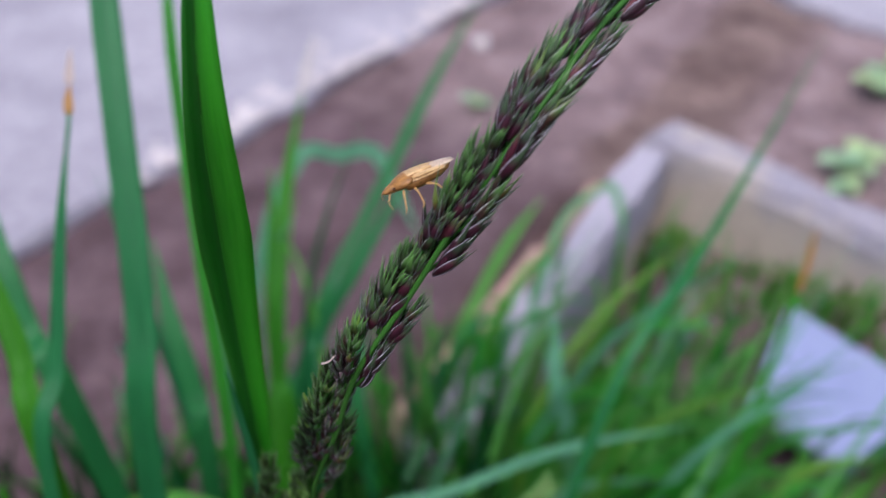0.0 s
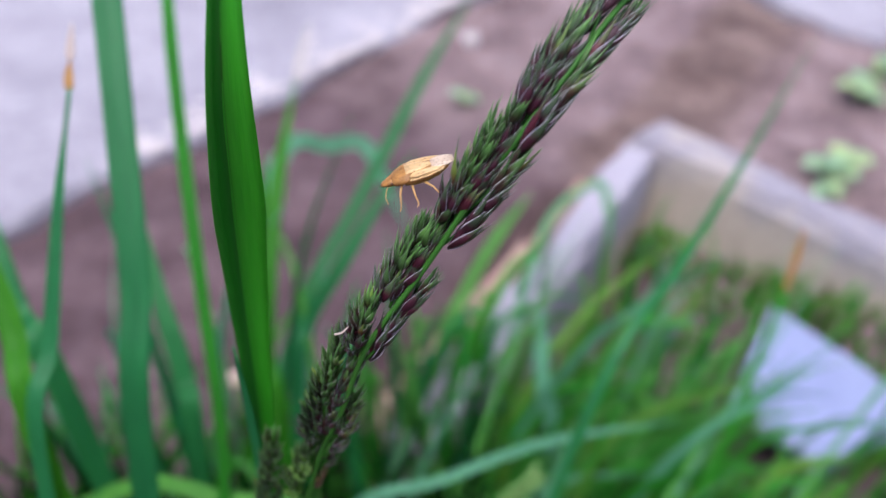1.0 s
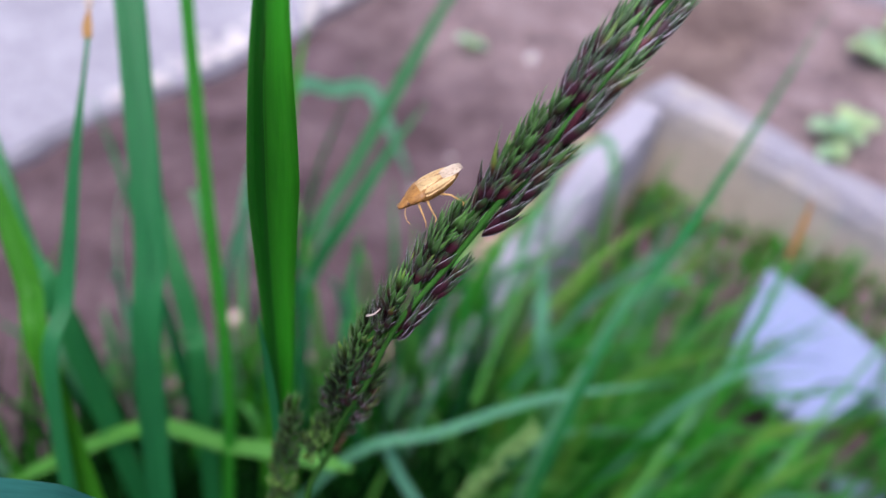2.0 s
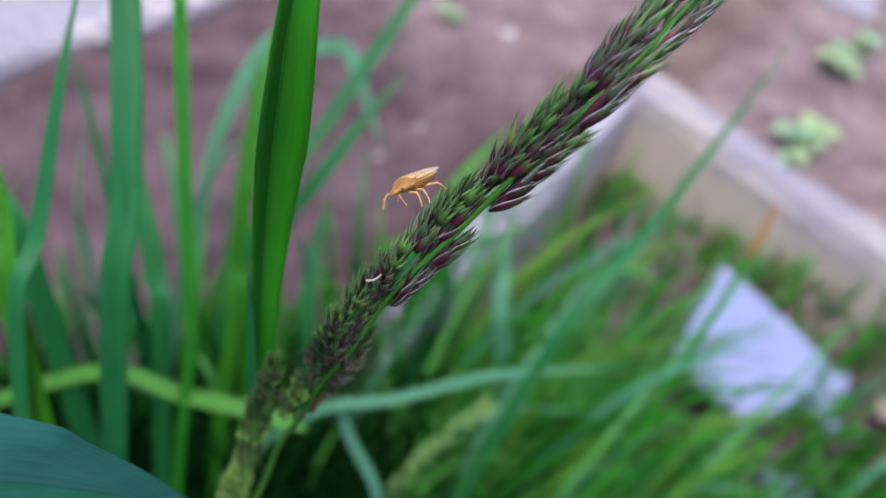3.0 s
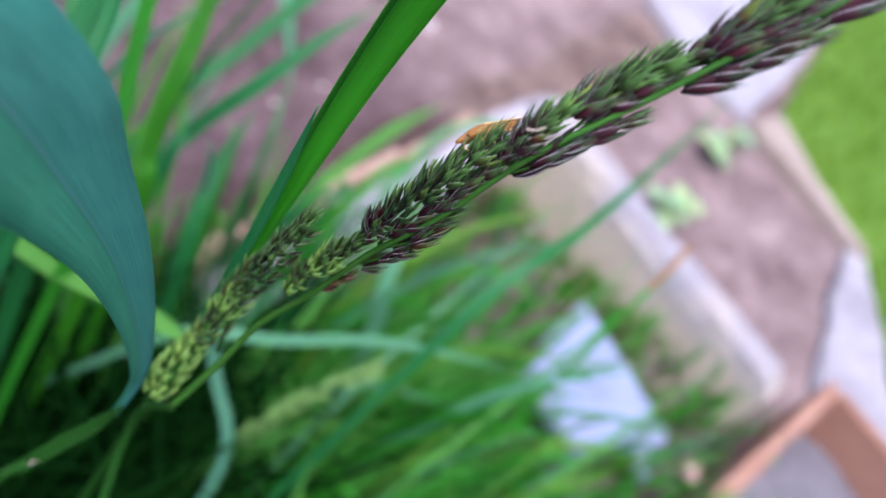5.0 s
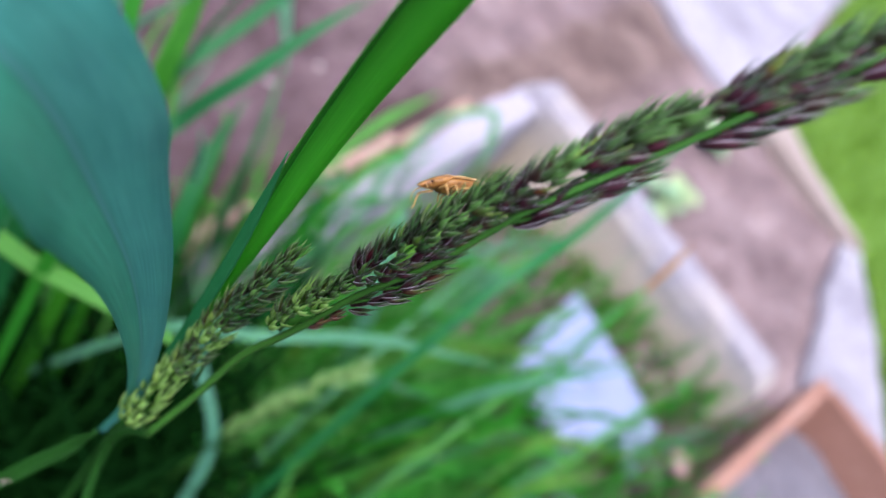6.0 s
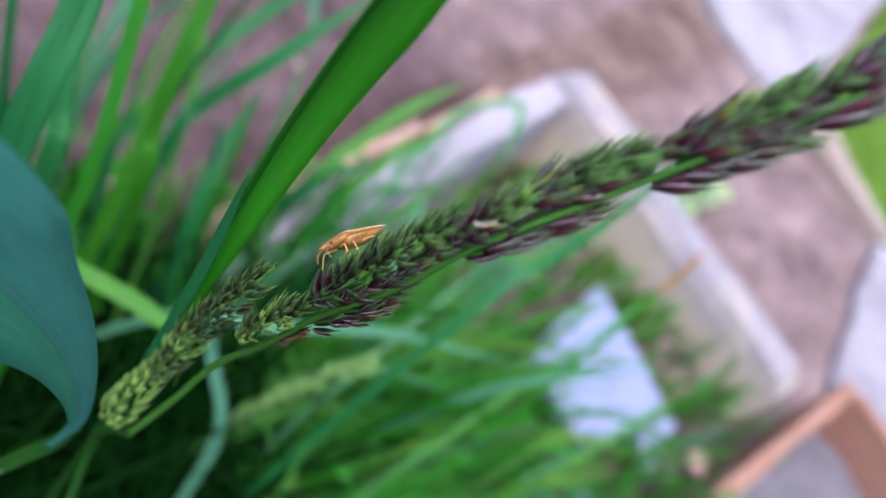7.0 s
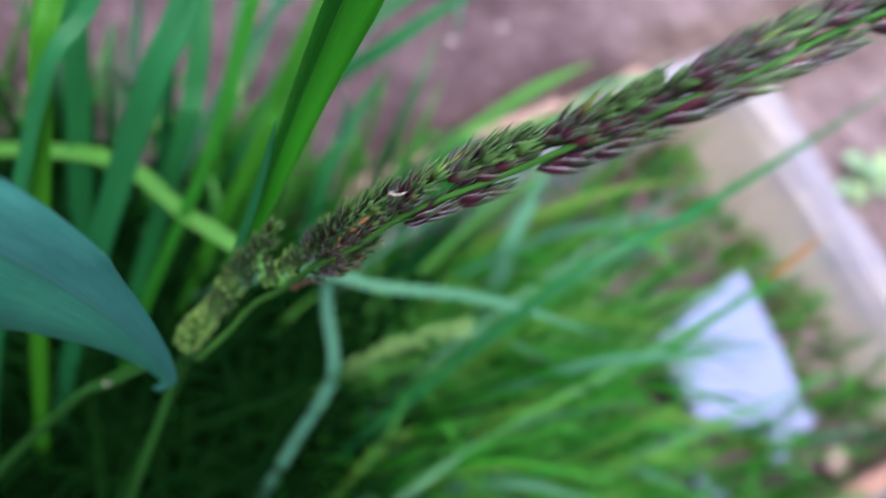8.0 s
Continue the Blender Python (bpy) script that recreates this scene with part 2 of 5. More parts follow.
# half and rib: fold shade painted on one side, brighter light on the other
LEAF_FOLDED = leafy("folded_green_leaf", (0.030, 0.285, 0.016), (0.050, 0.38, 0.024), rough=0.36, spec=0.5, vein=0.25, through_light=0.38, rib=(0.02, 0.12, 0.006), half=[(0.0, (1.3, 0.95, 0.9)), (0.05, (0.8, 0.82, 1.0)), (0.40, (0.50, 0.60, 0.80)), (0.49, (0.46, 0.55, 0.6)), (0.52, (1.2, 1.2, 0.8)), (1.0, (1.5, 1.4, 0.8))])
LEAF_MINT = leafy("mint_leaf", (0.10, 0.34, 0.17), (0.22, 0.53, 0.30), rough=0.45, through_light=0.5)
# near-black green that stands in for deep shade round the stalks
LEAF_SHADE = leafy("shade_black_leaf", (0.002, 0.014, 0.002), (0.005, 0.028, 0.004), rough=0.9, spec=0.02, through_light=0.05)
LEAF_LIME = leafy("yellow_green_leaf", (0.13, 0.34, 0.04), (0.25, 0.54, 0.08), through_light=0.55)
LEAF_MOSS = leafy("olive_moss_leaf", (0.07, 0.14, 0.02), (0.14, 0.24, 0.04), through_light=0.4)
LEAF_STRAP = leafy("grey_green_strap_leaf", (0.06, 0.22, 0.15), (0.10, 0.30, 0.20), rough=0.45)
LEAF_PALE = leafy("dull_pale_green_leaf", (0.085, 0.33, 0.050), (0.17, 0.51, 0.095), through_light=0.52)
LEAF_WEED = leafy("pale_weed_leaf", (0.44, 0.64, 0.36), (0.64, 0.82, 0.54), through_light=0.45)
LEAF_DRY = leafy("dry_orange_leaf", (0.42, 0.2, 0.05), (0.62, 0.36, 0.12), through_light=0.25)
LEAF_WHITE = leafy("bleached_leaf_tip", (0.5, 0.42, 0.38), (0.72, 0.62, 0.56), through_light=0.25)
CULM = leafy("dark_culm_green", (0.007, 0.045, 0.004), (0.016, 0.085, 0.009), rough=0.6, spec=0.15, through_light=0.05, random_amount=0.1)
RACHIS = leafy("rachis_green", (0.025, 0.108, 0.012), (0.056, 0.195, 0.024), through_light=0.1, random_amount=0.1)
STALK = leafy("stalk_green", (0.030, 0.11, 0.014), (0.065, 0.20, 0.030), through_light=0.1, random_amount=0.1)
LAWN = leafy("lawn_grass", (0.13, 0.265, 0.022), (0.24, 0.42, 0.05))
FLORET_PURPLE = floret_material("purple_floret", (0.034, 0.004, 0.012), (0.060, 0.010, 0.024), (0.045, 0.078, 0.034), (0.62, 0.57, 0.66), 0.14, 0.95)
FLORET_MIXED = floret_material("purple_green_floret", (0.040, 0.006, 0.013), (0.052, 0.030, 0.018), (0.062, 0.140, 0.036), (0.56, 0.58, 0.54), 0.14, 0.9)
FLORET_GREEN = floret_material("green_floret", (0.034, 0.024, 0.012), (0.042, 0.105, 0.020), (0.095, 0.235, 0.048), (0.50, 0.58, 0.42), 0.18, 0.8)
FLORET_PALE = floret_material("yellow_green_floret", (0.11, 0.27, 0.03), (0.21, 0.43, 0.06), (0.34, 0.58, 0.15), (0.42, 0.58, 0.28), 0.3, 0.7, 0.2)
FLORET_YOUNG = floret_material("young_floret", (0.20, 0.38, 0.09), (0.27, 0.50, 0.13), (0.36, 0.60, 0.20), (0.45, 0.62, 0.32), 0.35, 0.5, 0.0)
FLORET_DARK = floret_material("dark_green_floret", (0.026, 0.010, 0.015), (0.020, 0.052, 0.014), (0.046, 0.150, 0.030), (0.34, 0.40, 0.32), 0.14, 0.75)
FLORET_RUST = floret_material("reddish_floret", (0.10, 0.022, 0.018), (0.13, 0.035, 0.022), (0.10, 0.10, 0.035), (0.45, 0.36, 0.34))
BUG_SHELL = chitin("ochre_shell", (0.17, 0.070, 0.014), (0.48, 0.235, 0.055))
BUG_PALE = chitin("straw_shell", (0.46, 0.28, 0.10), (0.78, 0.56, 0.28))
BUG_LEG = chitin("amber_leg", (0.55, 0.30, 0.08), (0.75, 0.48, 0.18))
BUG_WING = chitin("pale_wing_membrane", (0.50, 0.37, 0.25), (0.76, 0.63, 0.48), 0.3)
BUG_EYE = chitin("dark_eye", (0.05, 0.02, 0.01), (0.12, 0.05, 0.02), 0.2)


# ---------------- building helpers ----------------
def finish(name, bm, mat, smooth=False):
    me = bpy.data.meshes.new(name)
    bmesh.ops.recalc_face_normals(bm, faces=bm.faces)
    bm.to_mesh(me)
    bm.free()
    me.materials.append(mat)
    if smooth:
        for p in me.polygons:
            p.use_smooth = True
    return me


def thing(name, bm, mat, smooth=False):
    return new(name, finish(name, bm, mat, smooth))


def part(name, bm, mat, parent, label="", smooth=True):
    ob = new(name, finish(name, bm, mat, smooth))
    ob.parent = parent
    if label:
        tagged(ob, label)
    return ob


def spline(points, count):
    """Catmull-Rom through the points."""
    p = [Vector(q) for q in points]
    p = [p[0] * 2 - p[1]] + p + [p[-1] * 2 - p[-2]]
    out = []
    segs = len(p) - 3
    for i in range(count):
        u = i / (count - 1) * segs
        k = min(int(u), segs - 1)
        f = u - k
        a, b, c, d = p[k:k + 4]
        out.append(0.5 * ((2 * b) + (c - a) * f + (2 * a - 5 * b + 4 * c - d) * f * f + (3 * b - a - 3 * c + d) * f ** 3))
    return out


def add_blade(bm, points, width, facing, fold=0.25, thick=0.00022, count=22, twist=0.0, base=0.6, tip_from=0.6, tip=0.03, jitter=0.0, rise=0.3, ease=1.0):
    """A grass leaf: a folded strip with thickness along a curve. facing: the way its upper side looks; twist: degrees along the length."""
    uvl = bm.loops.layers.uv.verify()
    c = spline(points, count)
    rings = []
    for i, q in enumerate(c):
        f = i / (count - 1)
        t = (c[min(i + 1, count - 1)] - c[max(i - 1, 0)]).normalized()
        n = Vector(facing)
        n = (n - t * n.dot(t)).normalized()
        n = Matrix.Rotation(radians(twist) * f, 3, t) @ n
        s = t.cross(n).normalized()
        w = width * 0.5 * (base + (1 - base) * min(1.0, f / rise) ** ease)
        if f > tip_from:
            g = (f - tip_from) / (1 - tip_from)
            w *= max(tip, 1 - g ** 1.6)
        w *= 1 + jitter * noise.noise(q * 160)
        up = n * (abs(fold) * w)
        h = n * thick * 0.5
        row = [q - s * w + up + h, q - s * w * 0.5 + up * 0.42 + h, q + h, q + s * w * 0.5 + up * 0.42 + h, q + s * w + up + h]
        row += [v - h * 2 for v in reversed(row)]
        rings.append([bm.verts.new(v) for v in row])
    m = len(rings[0])
    us = (0.0, 0.25, 0.5, 0.75, 1.0, 1.0, 0.75, 0.5, 0.25, 0.0)
    for i in range(count - 1):
        for j in range(m):
            k = (j + 1) % m
            fc = bm.faces.new((rings[i][j], rings[i][k], rings[i + 1][k], rings[i + 1][j]))
            fc.smooth = True
            for lp, (a, b) in zip(fc.loops, ((j, i), (k, i), (k, i + 1), (j, i + 1))):
                lp[uvl].uv = (us[a], b / (count - 1) * 6)
    bm.faces.new(rings[0][::-1])
    bm.faces.new(rings[-1])


def add_tube(bm, points, radii, sides=8, count=16):
    uvl = bm.loops.layers.uv.verify()
    c = spline(points, count)
    ref = Vector((0.3, -0.8, 0.55))
    rings = []
    for i, q in enumerate(c):
        f = i / (count - 1) * (len(radii) - 1)
        k = min(int(f), len(radii) - 2)
        r = radii[k] + (radii[k + 1] - radii[k]) * (f - k)
        t = (c[min(i + 1, count - 1)] - c[max(i - 1, 0)]).normalized()
        a = t.cross(ref).normalized()
        b = t.cross(a)
        rings.append([bm.verts.new(q + (a * math.cos(x) + b * math.sin(x)) * r) for x in (2 * math.pi * j / sides for j in range(sides))])
    for i in range(count - 1):
        for j in range(sides):
            k = (j + 1) % sides
            fc = bm.faces.new((rings[i][j], rings[i][k], rings[i + 1][k], rings[i + 1][j]))
            fc.smooth = True
            for lp, (x, y) in zip(fc.loops, ((j, i), (j + 1, i), (j + 1, i + 1), (j, i + 1))):
                lp[uvl].uv = (x / sides, y / (count - 1) * 4)
    bm.faces.new(rings[0][::-1])
    bm.faces.new(rings[-1])


def add_slab(bm, outline, z0, z1, cut=0.004, rough=0.0, step=0.02):
    """A slab over an outline, with a worn, bevelled upper edge and wavering sides."""
    pts = []
    n = len(outline)
    for i in range(n):
        a, b = Vector(outline[i]), Vector(outline[(i + 1) % n])
        m = max(1, min(60, int((b - a).length / step)))
        for k in range(m):
            q = a.lerp(b, k / m)
            d = noise.noise(Vector((q.x, q.y, 3.1)) * 40) * rough + noise.noise(Vector((q.x, q.y, 7.7)) * 11) * rough
            side = Vector((b.y - a.y, a.x - b.x)).normalized()
            pts.append(q + side * d)
    cx = sum((p for p in pts), Vector((0, 0))) / len(pts)
    low = [bm.verts.new((p.x, p.y, z0)) for p in pts]
    mid = [bm.verts.new((p.x, p.y, z1 - cut)) for p in pts]
    top = []
    for p in pts:
        d = (cx - p)
        q = p + d.normalized() * min(cut, d.length * 0.5)
        top.append(bm.verts.new((q.x, q.y, z1 + noise.noise(Vector((q.x, q.y, 0)) * 30) * rough * 0.4)))
    k = len(pts)
    for i in range(k):
        j = (i + 1) % k
        bm.faces.new((low[i], low[j], mid[j], mid[i]))
        bm.faces.new((mid[i], mid[j], top[j], top[i]))
    bm.faces.new(top)
    bm.faces.new(low[::-1])


def add_stone(bm, at, size, seed, flat=0.6):
    r = random.Random(seed)
    off = Vector((r.uniform(0, 50), r.uniform(0, 50), r.uniform(0, 50)))
    res = bmesh.ops.create_icosphere(bm, subdivisions=2, radius=1)
    turn = Matrix.Rotation(r.uniform(0, 6.28), 3, "Z")
    for v in res["verts"]:
        k = 1 + 0.35 * noise.noise(v.co * 1.3 + off) + 0.12 * noise.noise(v.co * 3.5 + off)
        p = turn @ Vector((v.co.x * k * size, v.co.y * k * size * 0.78, v.co.z * k * size * flat))
        v.co = Vector(at) + p


# ---------------- the ground ----------------
def soil_height(x, y):
    h = 0.012 * noise.noise(Vector((x, y, 0)) * 5) + 0.006 * noise.noise(Vector((x, y, 1)) * 17) + 0.0035 * noise.noise(Vector((x, y, 2)) * 47)
    # heaped up inside the two boards of the bed
    a = (x - 0.223) * 0.71 + (y - 0.722) * 0.704
    b = (x - 0.193) * 0.848 - (y - 0.686) * 0.53
    if a < 0.01 and b > -0.02 and x + y > 0.2:
        near = max(0.0, 1 - max(0.0, -a - 0.05) / 0.09)
        along = (x - 0.223) * 0.704 - (y - 0.722) * 0.71
        rise = 0.022 + 0.030 * min(1.0, max(0.0, along / 0.26))
        h += rise * near * near * (3 - 2 * near) * min(1.0, (b + 0.02) / 0.03)
    return h - 0.004


def build_ground():
    near = np.arange(-0.7, 1.5001, 0.0125)
    far = np.array([0.1, 0.3, 0.8, 2, 5, 12, 30, 80, 200, 500])
    xs = np.concatenate([near[0] - far[::-1], near, near[-1] + far])
    ys = np.concatenate([-0.25 - far[::-1], np.arange(-0.25, 2.0001, 0.0125), 2.0 + far])
    verts, faces = [], []
    for y in ys:
        for x in xs:
            verts.append((x, y, soil_height(x, y)))
    w = len(xs)
    for j in range(len(ys) - 1):
        for i in range(w - 1):
            a = j * w + i
            faces.append((a, a + 1, a + w + 1, a + w))
    me = bpy.data.meshes.new("ground")
    me.from_pydata(verts, [], faces)
    me.materials.append(SOIL)
    for p in me.polygons:
        p.use_smooth = True
    return tagged(new("ground", me), "bare crumbly grey-brown garden soil", "soil", kind="structure")


build_ground()

# the pale concrete path along the bed, and the slabs on the lawn's side
bm = bmesh.new()
add_slab(bm, [(-2.2, -1.565), (0.0, 1.185), (2.1, 3.81), (0.6, 5.6), (-4.2, 0.3)], -0.06, 0.012, 0.008, 0.016, 0.02)
tagged(thing("path", bm, CONCRETE_PATH), "pale grey concrete garden path with a worn edge", "path", kind="structure")

def build_rubble():
    r = random.Random(61)
    bm = bmesh.new()
    for _ in range(420):
        u = r.uniform(-0.55, 1.0)
        off = abs(r.gauss(0, 0.022))
        x, y = u * 0.625 - off * 0.78 + 0.006, 1.185 + u * 0.78 + off * 0.625
        add_stone(bm, (x, y, 0.0125), r.uniform(0.003, 0.011), r.randrange(9999), 0.35)
    tagged(thing("rubble", bm, STONE_PALE), "crumbled pale mortar along the worn edge of a path", "rubble", kind="stuff")


build_rubble()
bm = bmesh.new()
add_slab(bm, [(0.50, 1.36), (0.605, 1.17), (0.665, 1.125), (0.80, 1.33), (1.05, 1.78), (1.9, 3.0), (1.3, 3.0)], -0.05, 0.016, 0.006, 0.006, 0.03)
tagged(thing("pavement_slab", bm, CONCRETE_PATH), "pale concrete paving slab beside the lawn", "paving slab", kind="structure")
bm = bmesh.new()
add_slab(bm, [(0.800, 0.905), (0.672, 0.645), (0.56, 0.42), (0.72, 0.36), (0.765, 0.56), (0.815, 0.77), (0.835, 0.895)], -0.05, 0.016, 0.006, 0.005, 0.02)
tagged(thing("pavement_slab", bm, CONCRETE_PATH), "pale concrete paving slab beside the terracotta planter", "paving slab", kind="structure")
bm = bmesh.new()
add_slab(bm, [(0.808, 0.918), (0.842, 0.905), (0.79, 1.03), (0.748, 1.19), (0.675, 1.118)], -0.05, 0.02, 0.004, 0.004, 0.02)
tagged(thing("edging_strip", bm, EDGING), "narrow buff brick edging between soil and lawn", "edging", kind="structure")


def build_lawn():
    """Short dense lawn beyond the paving, as joined blades on a turf sheet."""
    r = random.Random(4)
    verts, faces = [], []
    made = 0
    while made < 9000:
        x, y = r.uniform(0.74, 1.7), r.uniform(0.25, 2.3)
        if y < 0.92:
            ok = x > 0.79 + (y - 0.6) * 0.12
        elif y < 1.19:
            ok = x > 0.842 - (y - 0.905) * 0.33
        else:
            ok = x > 0.75 + (y - 1.19) * 0.53
        made += 1
        if not ok:
            continue
        h, w, a = r.uniform(0.025, 0.055), r.uniform(0.0012, 0.0022), r.uniform(0, 6.28)
        lx, ly = r.gauss(0, 0.014), r.gauss(0, 0.014)
        dx, dy = math.cos(a) * w, math.sin(a) * w
        k = len(verts)
        verts += [(x - dx, y - dy, 0.0), (x + dx, y + dy, 0.0), (x + dx + lx * 0.4, y + dy + ly * 0.4, h * 0.6), (x - dx + lx * 0.4, y - dy + ly * 0.4, h * 0.6), (x + lx, y + ly, h)]
        faces += [(k, k + 1, k + 2, k + 3), (k + 3, k + 2, k + 4)]
    me = bpy.data.meshes.new("lawn")
    me.from_pydata(verts, [], faces)
    me.uv_layers.new(name="UVMap")
    me.materials.append(LAWN)
    return tagged(new("lawn", me), "short bright green mown lawn", "lawn", kind="stuff")


build_lawn()
bm = bmesh.new()
add_slab(bm, [(0.845, 0.905), (0.795, 0.6), (0.75, 0.1), (4.0, 0.1), (4.0, 6.0), (1.95, 3.4), (1.055, 1.75), (0.755, 1.195)], -0.05, 0.016, 0.004, 0.004, 0.04)
uvl = bm.loops.layers.uv.verify()
for fc in bm.faces:
    for lp in fc.loops:
        lp[uvl].uv = (lp.vert.co.x * 9, lp.vert.co.y * 9)
tagged(thing("turf", bm, LAWN), "bright green turf under the mown grass", "turf", kind="structure")

# ---------------- the concrete boards of the bed ----------------
CORNER = Vector((0.223, 0.722))


def board(outer_from, way, length, thick, inward, z1, mat, label):
    w = Vector(way).normalized()
    i = Vector(inward).normalized()
    a = Vector(outer_from)
    bm = bmesh.new()
    add_slab(bm, [a, a + w * length, a + w * length + i * thick, a + i * thick][::-1], -0.06, z1, 0.015, 0.0045, 0.02)
    return tagged(thing("edging_board", bm, mat), label, "edging board", "boards round the bed")


board(CORNER, (0.704, -0.71), 0.36, 0.045, (-0.71, -0.704), 0.12, CONCRETE_BOARD, "weathered lilac-grey concrete edging board standing on edge in soil")
leg_way = Vector((-0.53, -0.848))
board(CORNER - Vector((0.030, 0.036)) + leg_way * 0.004, leg_way, 0.41, 0.036, (0.848, -0.53), 0.118, CONCRETE_LEG, "pale weathered concrete edging board meeting another at a corner")


# a row of old bricks along the outside of the short board
def brick_at(centre, way, size, z1, seed, label):
    r = random.Random(seed)
    w = Vector(way).normalized()
    s = Vector((w.y, -w.x))
    c = Vector(centre)
    L, W = size
    bm = bmesh.new()
    add_slab(bm, [c - w * L / 2 - s * W / 2, c + w * L / 2 - s * W / 2, c + w * L / 2 + s * W / 2, c - w * L / 2 + s * W / 2], -0.03, z1, 0.006, 0.004, 0.015)
    return tagged(thing("brick", bm, BRICK), label, "brick", "old bricks beside the bed")


side = Vector((-0.848, 0.53))
for k in range(3):
    brick_at(CORNER - Vector((0.030, 0.036)) + leg_way * (0.135 + 0.112 * k) + side * (0.0075 + 0.002 * k), leg_way, (0.108, 0.012), 0.112 + 0.002 * k, 20 + k, "thin orange-pink brick slip standing against a concrete board")


# ---------------- the square terracotta planter ----------------
def build_planter():
    base = new("planter")
    base.location = (0.55, 0.505, 0)
    base.rotation_euler = (0, 0, radians(45))
    # local: the corner at the origin, walls along -x and -y
    size, z1, wall = 0.26, 0.105, 0.013
    def wallpart(outline, name):
        bm = bmesh.new()
        add_slab(bm, outline, -0.01, z1, 0.004, 0.0015, 0.02)
        part(name, bm, TERRACOTTA, base, smooth=False)
    wallpart([(-size, -wall), (0, -wall), (0, 0), (-size, 0)], "wall")
    wallpart([(-wall, -size), (0, -size), (0, -wall - 0.001), (-wall, -wall - 0.001)], "wall")
    wallpart([(-size, -size), (-size + wall, -size), (-size + wall, -wall - 0.001), (-size, -wall - 0.001)], "wall")
    wallpart([(-size + wall + 0.001, -size), (-wall - 0.001, -size), (-wall - 0.001, -size + wall), (-size + wall + 0.001, -size + wall)], "wall")
    bm = bmesh.new()
    bmesh.ops.create_grid(bm, x_segments=24, y_segments=24, size=0.5)
    for v in bm.verts:
        x, y = v.co.x, v.co.y
        v.co.x, v.co.y = -size / 2 + x * (size - 2 * wall - 0.004), -size / 2 + y * (size - 2 * wall - 0.004)
        v.co.z = 0.052 + 0.014 * (1 - (2 * x) ** 2) * (1 - (2 * y) ** 2) + 0.006 * noise.noise(Vector((x, y, 5)) * 9)
    part("compost", bm, COMPOST, base, "pale grey dry compost filling the planter")
    return tagged(base, "square terracotta planter with grey dry compost", "planter")


build_planter()


# ---------------- the bluish white tile ----------------
def build_tile():
    bm = bmesh.new()
    add_slab(bm, [(0.295, 0.513), (0.345, 0.463), (0.372, 0.430), (0.350, 0.386), (0.281, 0.350), (0.226, 0.401)][::-1], 0.0, 0.012, 0.002, 0.002, 0.015)
    for v in bm.verts:
        v.co.z += 0.052 - (v.co.x - 0.229) * 0.09
    ob = thing("broken_tile", bm, TILE)
    tagged(ob, "broken bluish white tile lying tilted among the grass", "tile")
    bm = bmesh.new()
    add_slab(bm, [(0.352, 0.462), (0.402, 0.425), (0.366, 0.362), (0.355, 0.389), (0.376, 0.431)][::-1], 0.0, 0.011, 0.002, 0.002, 0.015)
    for v in bm.verts:
        v.co.z += 0.028 - (v.co.x - 0.352) * 0.1
    tagged(thing("broken_tile", bm, TILE), "smaller bluish white tile piece beside the larger one", "tile")
    bm = bmesh.new()
    add_slab(bm, [(0.305, 0.335), (0.345, 0.325), (0.335, 0.295), (0.30, 0.305)], 0.0, 0.011, 0.002, 0.002, 0.015)
    for v in bm.verts:
        v.co.z += 0.012
    tagged(thing("broken_tile", bm, TILE), "small bluish white tile chip lying on the soil", "tile")


build_tile()

# ---------------- stones ----------------
for k, (x, y, s, mat, lab) in enumerate([
    (0.424, 0.396, 0.014, STONE_PINK, "pale pink stone lying on the soil"),
    (0.434, 0.352, 0.026, STONE_PINK, "large pale pink stone lying beside the tile"),
    (0.143, 0.503, 0.008, STONE_PALE, "small whitish pebble on the soil"),
    (0.055, 1.100, 0.016, STONE_PALE, "whitish pebble at the path's edge"),
    (0.075, 0.60, 0.008, STONE_PALE, "small whitish pebble on the soil"),
    (-0.02, 0.66, 0.004, STONE_PALE, "small whitish pebble on the soil"),
    (0.02, 0.72, 0.0035, STONE_PALE, "small whitish pebble on the soil"),
    (-0.16, 0.47, 0.010, STONE_PINK, "pale pink stone lying on the soil"),
    (-0.10, 0.43, 0.011, STONE_PINK, "pale pink stone lying on the soil"),
    (-0.19, 0.40, 0.009, STONE_PINK, "pale pink stone lying on the soil"),
    (0.03, 0.45, 0.010, STONE_PINK, "pale pink stone lying on the soil"),
    (-0.03, 0.36, 0.010, STONE_PINK, "pale pink stone lying on the soil"),
    (0.12, 0.93, 0.010, STONE_PALE, "whitish pebble on the bare soil"),
]):
    bm = bmesh.new()
    add_stone(bm, (x, y, soil_height(x, y) + s * 0.35), s, 100 + k)
    tagged(thing("stone", bm, mat, True), lab, "stone", "stones on the soil")


